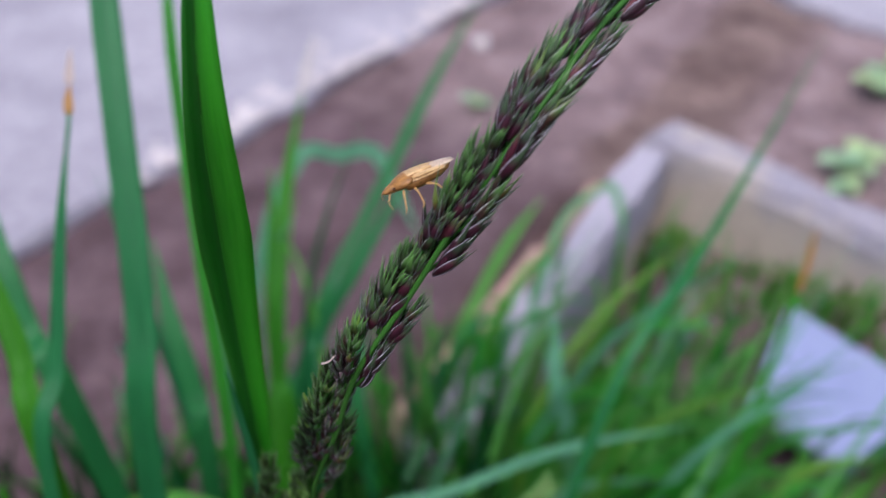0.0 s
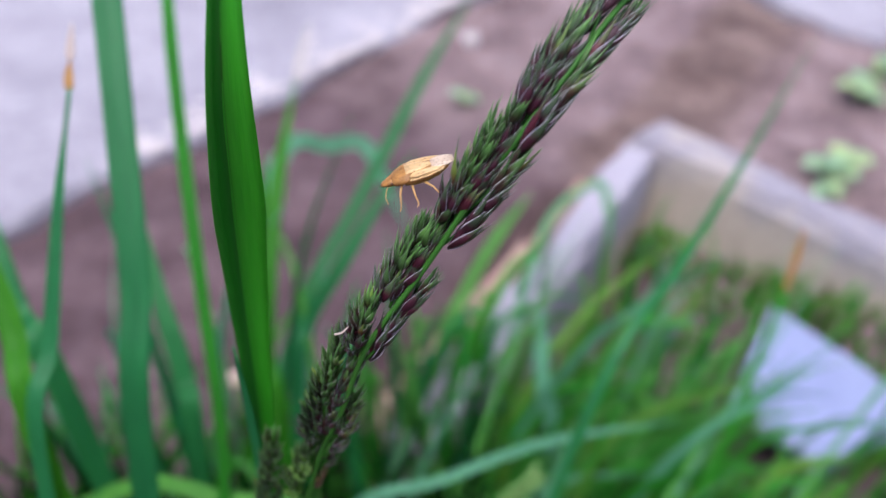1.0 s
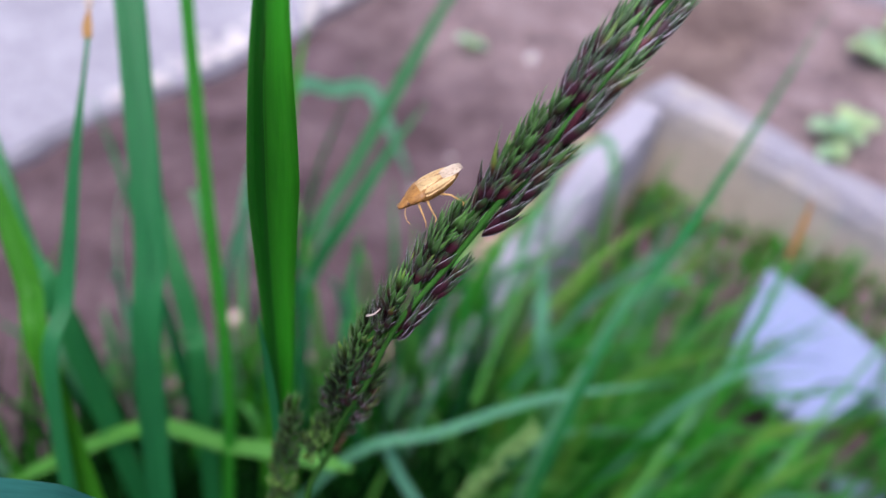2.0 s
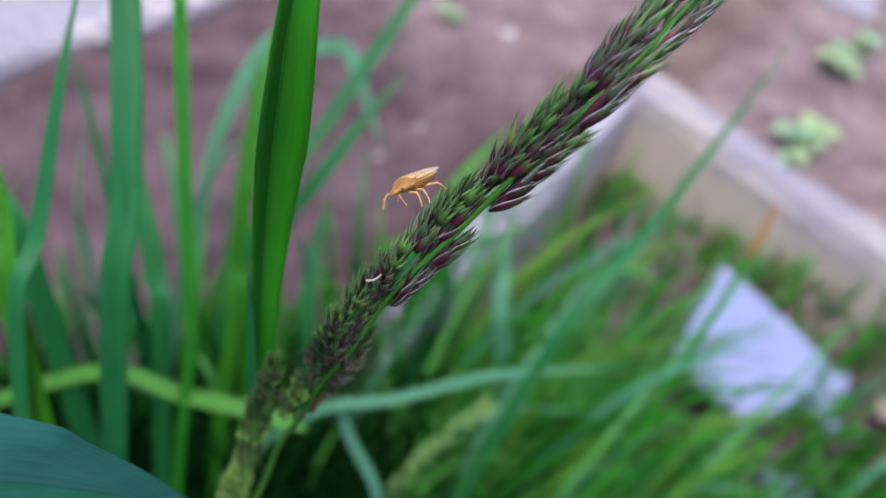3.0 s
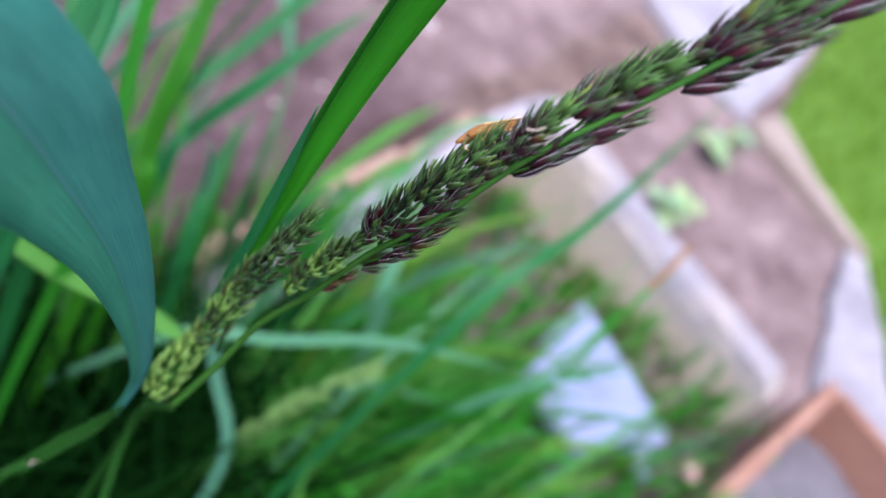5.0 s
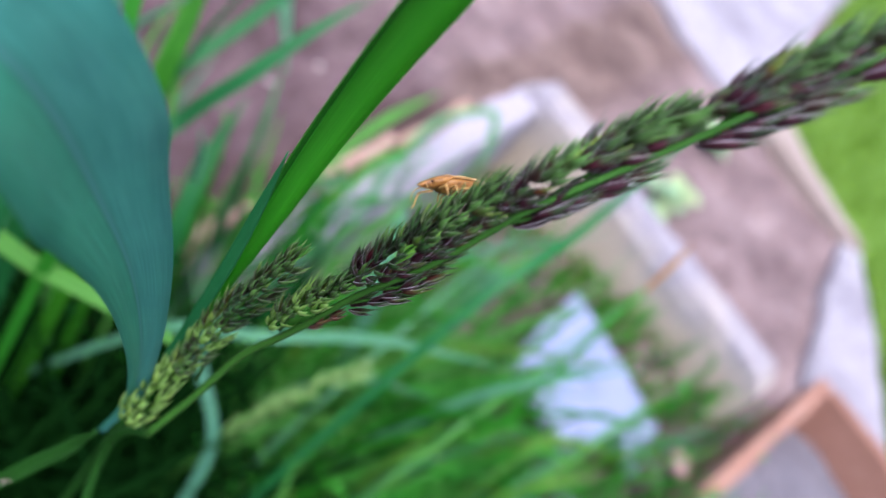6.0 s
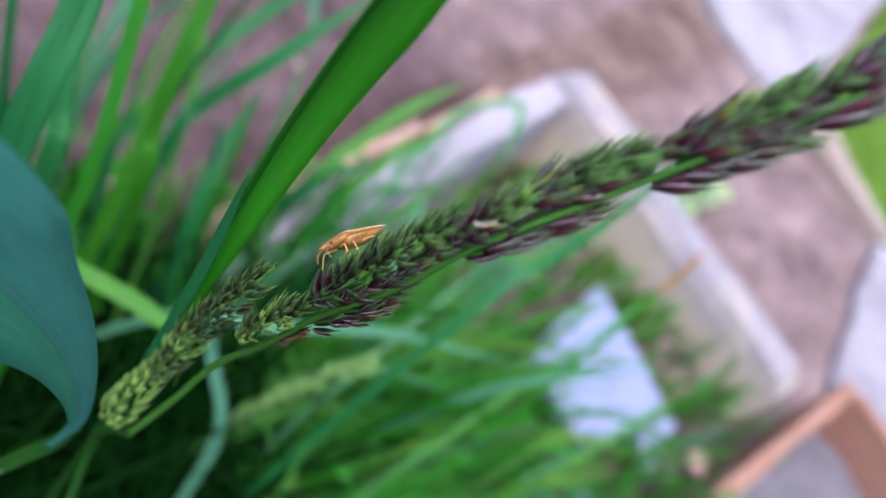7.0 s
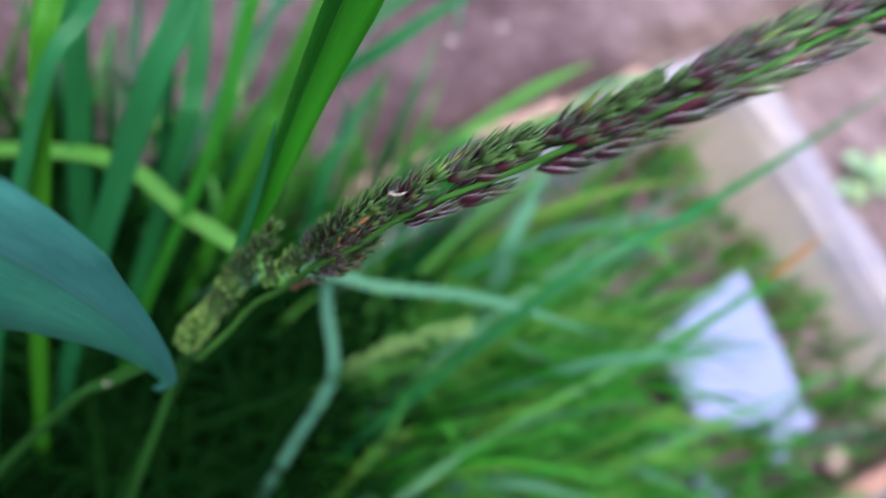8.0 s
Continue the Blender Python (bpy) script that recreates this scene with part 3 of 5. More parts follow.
def build_grit():
    """Crumbs and grit over the soil, joined."""
    r = random.Random(8)
    verts, faces = [], []
    for _ in range(2600):
        x, y = r.uniform(-0.5, 0.95), r.uniform(0.2, 1.45)
        if y - 1.25 * x > 1.15:
            continue
        s = 0.0012 + 0.004 * r.random() ** 3
        z = soil_height(x, y)
        k = len(verts)
        verts += [(x + s * r.uniform(.6, 1), y, z), (x, y + s * r.uniform(.6, 1), z), (x - s * r.uniform(.6, 1), y, z), (x, y - s * r.uniform(.6, 1), z), (x, y, z + s * r.uniform(.5, .9)), (x, y, z - s * 0.5)]
        faces += [(k, k + 1, k + 4), (k + 1, k + 2, k + 4), (k + 2, k + 3, k + 4), (k + 3, k, k + 4), (k + 1, k, k + 5), (k + 2, k + 1, k + 5), (k + 3, k + 2, k + 5), (k, k + 3, k + 5)]
    me = bpy.data.meshes.new("grit")
    me.from_pydata(verts, [], faces)
    me.materials.append(SOIL)
    return tagged(new("grit", me), "loose soil crumbs and grit", "grit", kind="stuff")


build_grit()


# ---------------- small weeds on the soil ----------------
def build_weed(x, y, size, leaves, seed, label):
    r = random.Random(seed)
    base = new("weed")
    base.location = (x, y, soil_height(x, y))
    bm = bmesh.new()
    add_tube(bm, [(0, 0, -0.005), (0.002, 0.001, size * 0.4), (0.003, -0.002, size * 0.8)], [0.0016, 0.0013, 0.001], 6, 8)
    part("stem", bm, STALK, base)
    for k in range(leaves):
        a = 6.28 * k / leaves + r.uniform(-0.4, 0.4)
        z = size * r.uniform(0.35, 0.85)
        L = size * r.uniform(0.55, 1.0)
        d = Vector((math.cos(a), math.sin(a), 0))
        bm = bmesh.new()
        add_blade(bm, [Vector((0.002, 0, z * 0.8)), d * L * 0.35 + Vector((0, 0, z + L * 0.06)), d * L * 0.75 + Vector((0, 0, z + L * 0.08)), d * L + Vector((0, 0, z))],
                  L * 0.8, (0, 0, 1), 0.12, 0.0004, 12, 0, 0.15, 0.45, 0.05, 0.3)
        part("leaf", bm, LEAF_WEED, base)
    return tagged(base, label, "weed", "weeds on the soil")


build_weed(0.468, 0.788, 0.042, 11, 1, "pale green seedling weed with rounded leaves")
build_weed(0.445, 0.748, 0.026, 7, 2, "pale green seedling weed with rounded leaves")
build_weed(0.575, 0.985, 0.038, 9, 3, "pale yellow-green weed with rounded leaves")
build_weed(0.625, 1.035, 0.030, 7, 5, "pale yellow-green weed with rounded leaves")
build_weed(0.045, 0.945, 0.026, 4, 4, "small yellow-green weed on bare soil")


# ---------------- single grass leaves ----------------
def grass_leaf(points, width, facing, mat, label, **kw):
    bm = bmesh.new()
    add_blade(bm, points, width, facing, **kw)
    ob = thing("grass_leaf", bm, mat)
    if width > 0.0041:
        # the keel along the middle of the leaf
        line = spline(points, 40)[2:36]
        bm = bmesh.new()
        add_tube(bm, line[::3], [width * 0.05, width * 0.04, width * 0.02], 6, 36)
        part("midrib", bm, mat, ob)
    return tagged(ob, label, "grass leaf", "tall grass leaves round the seed head")


# roughly towards the camera; many leaves turn their upper side this way
TO_CAMERA = (0.0, -0.75, 0.65)
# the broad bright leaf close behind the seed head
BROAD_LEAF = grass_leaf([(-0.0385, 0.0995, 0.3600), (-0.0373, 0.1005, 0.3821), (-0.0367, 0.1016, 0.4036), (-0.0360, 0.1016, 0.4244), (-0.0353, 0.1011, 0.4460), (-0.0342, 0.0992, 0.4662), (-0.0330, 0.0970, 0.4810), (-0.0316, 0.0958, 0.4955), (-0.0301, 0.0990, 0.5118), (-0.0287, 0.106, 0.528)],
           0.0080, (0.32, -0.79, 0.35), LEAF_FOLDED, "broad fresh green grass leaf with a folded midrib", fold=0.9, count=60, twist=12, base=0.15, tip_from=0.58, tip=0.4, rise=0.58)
bm = bmesh.new()
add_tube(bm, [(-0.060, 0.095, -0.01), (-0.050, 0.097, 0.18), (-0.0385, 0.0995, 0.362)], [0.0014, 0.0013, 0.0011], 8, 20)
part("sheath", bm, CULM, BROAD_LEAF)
bm = bmesh.new()
add_blade(bm, [(-0.0382, 0.0985, 0.3790), (-0.0372, 0.0984, 0.3960), (-0.0368, 0.0980, 0.4130), (-0.0371, 0.0976, 0.4290), (-0.0376, 0.0972, 0.4400)], 0.0020, (-0.35, -0.85, 0.35), 0.3, 0.0003, 24, 0, 0.5, 0.5, 0.05)
part("rolled_edge", bm, LEAF_TEAL, BROAD_LEAF, "pale bluish rolled edge of the leaf")
grass_leaf([(-0.10, 0.12, -0.01), (-0.095, 0.13, 0.2), (-0.0869, 0.1492, 0.3467), (-0.0853, 0.1688, 0.3856), (-0.0909, 0.1996, 0.4223), (-0.0977, 0.2301, 0.4508), (-0.105, 0.262, 0.475)],
           0.0084, TO_CAMERA, LEAF_TEAL, "broad bluish green upright grass leaf", fold=0.3, count=40, twist=15, base=0.6, tip_from=0.8, tip=0.2)
ob = grass_leaf([(-0.115, 0.09, -0.01), (-0.112, 0.105, 0.2), (-0.1038, 0.1283, 0.3606), (-0.0999, 0.1451, 0.3884), (-0.0965, 0.1646, 0.4195), (-0.0945, 0.183, 0.441)],
           0.0042, TO_CAMERA, LEAF_TEAL, "narrow bluish green grass leaf with a bleached tip", fold=0.3, count=40, twist=10, base=0.7, tip_from=0.55, tip=0.25)
bm = bmesh.new()
add_blade(bm, [(-0.0945, 0.183, 0.441), (-0.0946, 0.1855, 0.444), (-0.0944, 0.188, 0.4470)], 0.0026, TO_CAMERA, 0.3, 0.0003, 8, 0, 0.8, 0.2, 0.05)
part("dry_tip", bm, LEAF_DRY, ob, "orange dried tip")
bm = bmesh.new()
add_blade(bm, [(-0.0944, 0.1878, 0.4468), (-0.0943, 0.1900, 0.4495), (-0.0941, 0.1935, 0.4540)], 0.0024, TO_CAMERA, 0.3, 0.0003, 8, 0, 0.8, 0.3, 0.1)
part("bleached_tip", bm, LEAF_WHITE, ob, "whitish withered end")
grass_leaf([(-0.09, 0.14, -0.01), (-0.082, 0.16, 0.2), (-0.0763, 0.1828, 0.3011), (-0.0826, 0.2121, 0.3517), (-0.0905, 0.2463, 0.3924), (-0.0958, 0.2755, 0.4271), (-0.098, 0.30, 0.45)],
           0.0046, (0.5, -0.7, 0.5), LEAF_GREEN, "narrow fresh green upright grass leaf", fold=0.35, count=36, twist=-20, base=0.7, tip_from=0.75, tip=0.15)
# the long leaf leaning over the bed
grass_leaf([(0.02, 0.17, -0.01), (0.045, 0.195, 0.18), (0.0707, 0.2249, 0.2891), (0.1067, 0.2696, 0.3113), (0.1601, 0.3531, 0.3174), (0.2304, 0.4658, 0.3272)],
           0.0046, (-0.3, -0.6, 0.75), LEAF_TEAL, "long narrow green grass leaf arching over the bed", fold=0.3, count=40, twist=0, base=0.8, tip_from=0.5, tip=0.08)
for k, (bx, by, tx, ty, tz, mat) in enumerate([(0.05, 0.16, 0.235, 0.375, 0.235, LEAF_PALE), (0.08, 0.20, 0.265, 0.41, 0.215, LEAF_MINT), (0.11, 0.24, 0.255, 0.445, 0.20, LEAF_PALE),
                                               (0.03, 0.21, 0.175, 0.43, 0.235, LEAF_MINT), (0.14, 0.20, 0.315, 0.37, 0.20, LEAF_PALE), (0.17, 0.24, 0.35, 0.40, 0.18, LEAF_MINT), (0.0, 0.24, 0.11, 0.45, 0.23, LEAF_PALE)]):
    a, c = Vector((bx, by, -0.005)), Vector((tx, ty, tz))
    d = c - a
    grass_leaf([a, a + Vector((d.x * 0.14, d.y * 0.12, d.z * 0.5)), a + Vector((d.x * 0.45, d.y * 0.42, d.z * 0.86)), c + Vector((0, 0, -0.004 * k))], 0.0029, (-0.3, -0.6, 0.75), mat,
               "slender pale green grass leaf arching over the bed", fold=0.3, count=26, base=0.8, tip_from=0.5, tip=0.08)
# leaf leaning far behind, and the bent one beside it
grass_leaf([(-0.135, 0.39, -0.01), (-0.0944, 0.4427, 0.113), (-0.0607, 0.486, 0.1647), (-0.0312, 0.524, 0.2099), (-0.0017, 0.5619, 0.2551), (0.03, 0.597, 0.297)],
           0.0095, TO_CAMERA, LEAF_TEAL, "green grass leaf leaning over bare soil", fold=0.3, count=32, base=0.8, tip_from=0.6, tip=0.08)
grass_leaf([(-0.155, 0.46, -0.01), (-0.150, 0.50, 0.10), (-0.1162, 0.5506, 0.1793), (-0.085, 0.5672, 0.1731), (-0.0582, 0.5801, 0.1679), (-0.040, 0.557, 0.150), (-0.018, 0.525, 0.118)],
           0.0130, (0.1, -0.4, 0.9), LEAF_MINT, "pale green grass leaf bent over in a hook", fold=0.2, count=36, base=0.5, tip_from=0.7, tip=0.1)
# leaf across, behind the head, and the strap that hangs beneath
grass_leaf([(-0.085, 0.215, 0.12), (-0.034, 0.2091, 0.2156), (0.005, 0.2154, 0.2283), (0.0544, 0.2366, 0.2291), (0.1193, 0.252, 0.2272)],
           0.0048, (0, -0.35, 0.94), LEAF_MINT, "bluish green grass leaf lying across the others", fold=0.25, count=30, base=0.7, tip_from=0.7, tip=0.1)
grass_leaf([(0.004, 0.12, 0.0), (0.0037, 0.1417, 0.121), (0.0055, 0.1651, 0.1557), (0.0052, 0.1856, 0.1869), (-0.0113, 0.2049, 0.2044), (-0.0174, 0.2131, 0.2133), (-0.0193, 0.2153, 0.2238)],
           0.0050, TO_CAMERA, LEAF_STRAP, "bluish green bent grass leaf below the head", fold=0.25, count=26, base=0.9, tip_from=0.9, tip=0.7)
grass_leaf([(-0.19, 0.195, 0.20), (-0.1169, 0.187, 0.2628), (-0.0781, 0.1756, 0.2728), (-0.0504, 0.1716, 0.2741), (-0.03, 0.168, 0.272)],
           0.0062, (0.1, -0.5, 0.85), LEAF_PALE, "dull yellow-green grass leaf lying across the stalks", fold=0.25, count=28, base=0.9, tip_from=0.85, tip=0.4)
grass_leaf([(-0.12, 0.19, 0.0), (-0.127, 0.19, 0.2), (-0.1374, 0.1985, 0.3198), (-0.1497, 0.2103, 0.3339), (-0.1599, 0.2286, 0.3557), (-0.175, 0.26, 0.37)],
           0.0095, (0.3, -0.7, 0.6), LEAF_TEAL, "pale bluish grass leaf bending outward", fold=0.2, count=28, base=0.7, tip_from=0.7, tip=0.1)
grass_leaf([(-0.09, 0.1, 0.0), (-0.097, 0.115, 0.25), (-0.1053, 0.134, 0.3675), (-0.1112, 0.1494, 0.3858), (-0.1172, 0.16, 0.3984), (-0.13, 0.18, 0.42)],
           0.0068, TO_CAMERA, LEAF_BROAD, "dark green grass leaf bending outward", fold=0.3, count=28, base=0.7, tip_from=0.7, tip=0.1)


# softer leaves standing further back
BACK = "green grass leaf standing behind the seed head"
ob = grass_leaf([(-0.09, 0.17, -0.01), (-0.0733, 0.2215, 0.2228), (-0.0754, 0.2647, 0.2743), (-0.0758, 0.3223, 0.3118), (-0.0711, 0.3733, 0.3415)], 0.0072, TO_CAMERA, LEAF_BROAD, BACK, fold=0.3, count=30, base=0.7, tip_from=0.7, tip=0.1)
bm = bmesh.new()
add_blade(bm, [(-0.0714, 0.3700, 0.3395), (-0.0690, 0.3860, 0.3490), (-0.0660, 0.4020, 0.3600)], 0.0062, TO_CAMERA, 0.3, 0.0003, 10, 0, 0.5, 0.3, 0.1)
part("bleached_tip", bm, LEAF_WHITE, ob, "whitish withered end")
grass_leaf([(-0.10, 0.15, -0.01), (-0.0917, 0.1924, 0.2659), (-0.0955, 0.2089, 0.3011), (-0.1053, 0.2285, 0.3245), (-0.1157, 0.2558, 0.3415)], 0.0080, (0.4, -0.7, 0.6), LEAF_TEAL, BACK, fold=0.3, count=30, base=0.7, tip_from=0.6, tip=0.1)
grass_leaf([(-0.07, 0.20, -0.01), (-0.0657, 0.2279, 0.2371), (-0.0709, 0.2402, 0.2770), (-0.0720, 0.2532, 0.3044), (-0.0724, 0.2707, 0.3218), (-0.075, 0.30, 0.345)], 0.0064, (0.3, -0.7, 0.6), LEAF_BROAD, BACK, fold=0.3, count=30, base=0.7, tip_from=0.7, tip=0.1)
grass_leaf([(-0.08, 0.24, -0.01), (-0.0683, 0.2807, 0.2151), (-0.0627, 0.2939, 0.2456), (-0.0448, 0.3039, 0.2782), (-0.0275, 0.3215, 0.3033), (-0.010, 0.34, 0.322)], 0.0068, TO_CAMERA, LEAF_TEAL, BACK, fold=0.3, count=30, base=0.7, tip_from=0.6, tip=0.1)
grass_leaf([(-0.03, 0.25, -0.01), (-0.0411, 0.2752, 0.1618), (-0.0452, 0.2875, 0.2022), (-0.0446, 0.3088, 0.2239), (-0.0405, 0.3284, 0.2454)], 0.0085, TO_CAMERA, LEAF_TEAL, BACK, fold=0.3, count=24, base=0.7, tip_from=0.6, tip=0.1)
grass_leaf([(0.09, 0.28, -0.01), (0.0757, 0.3104, 0.1362), (0.0675, 0.3186, 0.1698), (0.0655, 0.3416, 0.1906), (0.067, 0.36, 0.2)], 0.0100, TO_CAMERA, LEAF_MINT, "pale green grass leaf bending over in the bed", fold=0.25, count=24, base=0.7, tip_from=0.7, tip=0.1)
grass_leaf([(-0.02, 0.33, -0.01), (0.0060, 0.3735, 0.1395), (0.0247, 0.4023, 0.1738), (0.0434, 0.4240, 0.1996), (0.0658, 0.4432, 0.2225)], 0.0080, (-0.3, -0.7, 0.6), LEAF_PALE, "yellow-green grass leaf rising from the bed", fold=0.25, count=24, base=0.7, tip_from=0.7, tip=0.1)
grass_leaf([(0.03, 0.32, -0.01), (0.0524, 0.3835, 0.1183), (0.0729, 0.4569, 0.1370), (0.0941, 0.5036, 0.1594), (0.1263, 0.5161, 0.1798), (0.1321, 0.4966, 0.1723), (0.136, 0.478, 0.150)], 0.0062, (-0.2, -0.5, 0.8), LEAF_MINT, "pale green grass leaf arching over the concrete board", fold=0.25, count=34, base=0.7, tip_from=0.75, tip=0.1)


# ---------------- the leafy stalk before the head ----------------
def build_leafy_stalk():
    base = new("grass_stalk")
    bm = bmesh.new()
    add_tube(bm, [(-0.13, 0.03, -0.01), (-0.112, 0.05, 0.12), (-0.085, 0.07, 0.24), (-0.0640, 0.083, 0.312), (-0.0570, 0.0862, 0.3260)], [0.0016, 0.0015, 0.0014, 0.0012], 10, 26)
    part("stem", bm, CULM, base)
    bm = bmesh.new()
    add_blade(bm, [(-0.0462, 0.0887, 0.3475), (-0.0442, 0.0880, 0.3590), (-0.0434, 0.0865, 0.3711), (-0.0457, 0.0814, 0.3943), (-0.0502, 0.0749, 0.4186), (-0.0562, 0.0680, 0.4392), (-0.0604, 0.0627, 0.4527), (-0.0648, 0.0584, 0.4614), (-0.0710, 0.0570, 0.4633), (-0.092, 0.056, 0.452)],
              0.0180, (0.25, -0.50, 0.80), 0.42, 0.0003, 60, 0, 0.09, 0.8, 0.1, 0.0, 0.6, 2.2)
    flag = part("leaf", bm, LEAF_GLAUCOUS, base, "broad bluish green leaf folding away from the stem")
    bm = bmesh.new()
    add_blade(bm, [(-0.0560, 0.0862, 0.3275), (-0.0562, 0.0852, 0.3290), (-0.0566, 0.0845, 0.3310)], 0.002, (0.3, -0.8, 0.5), 0.5, 0.0002, 8, 0, 0.9, 0.5, 0.3, 0.4)
    part("ligule", bm, LEAF_WHITE, base, "torn whitish ligule at the leaf's foot")
    bm = bmesh.new()
    add_blade(bm, [(-0.0590, 0.0857, 0.3220), (-0.0520, 0.0880, 0.3350), (-0.0468, 0.0890, 0.3450), (-0.0442, 0.0886, 0.3560)], 0.0034, (-0.1, -0.5, 0.85), 0.8, 0.0003, 20, -40, 0.8, 0.7, 0.3)
    part("sheath", bm, CULM, base, "dark green curled foot of the leaf")
    tagged(base, "grass stalk with a broad bluish green leaf folded outward", "grass stalk")
    return flag


FLAG_LEAF = build_leafy_stalk()

# ---------------- the seed heads ----------------
AXIS = [(-0.0359, 0.0873, 0.365), (-0.0298, 0.0902, 0.3926), (-0.0236, 0.0870, 0.418), (-0.0178, 0.0835, 0.4400), (-0.0118, 0.0826, 0.4581), (-0.0076, 0.0844, 0.4655),
        (-0.0011, 0.0859, 0.4765), (0.0048, 0.0872, 0.4862), (0.0088, 0.0892, 0.4928), (0.0152, 0.0945, 0.4995), (0.0225, 0.1025, 0.5040), (0.031, 0.112, 0.5075), (0.042, 0.124, 0.510)]
# roughly the camera's viewing direction; the head is laid out to fit it
VIEW_DIR = Vector((0.05, 0.76, -0.65)).normalized()


def add_glume(bm, uvl, length, width, depth, turn, sharp):
    """One boat-shaped glume from the origin along the turned z axis, its keel towards +y."""
    rings = []
    for f, w in ((0.0, 0.30), (0.10, 0.62), (0.24, 0.92), (0.38, 1.0), (0.53, 0.84), (0.69, 0.52 * sharp), (0.85, 0.24 * sharp), (1.0, 0.02)):
        h, d = width * 0.5 * w, depth * w
        bow = 0.035 * length * math.sin(f * math.pi)
        ring = [(-h, 0), (-0.66 * h, 0.62 * d), (0, d), (0.66 * h, 0.62 * d), (h, 0), (0, -0.35 * d)]
        rings.append((f, [bm.verts.new(turn @ Vector((x, y + bow, f * length))) for x, y in ring]))
    us = (0.0, 0.25, 0.5, 0.75, 1.0, 0.5)
    for (f0, a), (f1, b) in zip(rings, rings[1:]):
        for j in range(6):
            k = (j + 1) % 6
            fc = bm.faces.new((a[j], a[k], b[k], b[j]))
            fc.smooth = True
            for lp, (u, v) in zip(fc.loops, ((us[j], f0), (us[k], f0), (us[k], f1), (us[j], f1))):
                lp[uvl].uv = (u, v)
    bm.faces.new(rings[0][1][::-1])
    bm.faces.new(rings[-1][1])


def floret_mesh(name, length, width, mat, splay, sharp):
    """A spikelet: a keeled glume in front, two longer pointed ones parting behind it."""
    bm = bmesh.new()
    uvl = bm.loops.layers.uv.verify()
    add_glume(bm, uvl, length * 0.84, width, width * 0.34, Matrix.Rotation(radians(-5), 3, "X"), sharp)
    for sgn in (1, -1):
        turn = Matrix.Rotation(radians(sgn * splay), 3, "Y") @ Matrix.Rotation(radians(3 + 3 * sgn), 3, "X") @ Matrix.Rotation(radians(-35 * sgn), 3, "Z")
        add_glume(bm, uvl, length * (0.98 + 0.05 * sgn), width * 0.66, width * 0.24, turn, sharp * 0.85)
    return finish(name, bm, mat, True)


FLORETS = {}
for key, mat in (("purple", FLORET_PURPLE), ("mixed", FLORET_MIXED), ("green", FLORET_GREEN), ("pale", FLORET_PALE), ("dark", FLORET_DARK), ("rust", FLORET_RUST), ("young", FLORET_YOUNG)):
    FLORETS[key] = [floret_mesh("floret", 0.0060, 0.00136, mat, 7, 1.0), floret_mesh("floret", 0.0068, 0.00122, mat, 9, 0.85), floret_mesh("floret", 0.0055, 0.00142, mat, 6, 1.1)]

AXIS_LINE = spline(AXIS, 240)
AXIS_S = [0.0]
for a, b in zip(AXIS_LINE, AXIS_LINE[1:]):
    AXIS_S.append(AXIS_S[-1] + (b - a).length)


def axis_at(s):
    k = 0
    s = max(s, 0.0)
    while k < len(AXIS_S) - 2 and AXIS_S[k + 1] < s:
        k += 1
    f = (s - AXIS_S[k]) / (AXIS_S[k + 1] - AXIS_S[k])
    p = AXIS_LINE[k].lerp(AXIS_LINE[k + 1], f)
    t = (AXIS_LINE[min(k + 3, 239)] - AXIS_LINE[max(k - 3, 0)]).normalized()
    left = VIEW_DIR.cross(t).normalized()
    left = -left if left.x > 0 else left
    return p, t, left


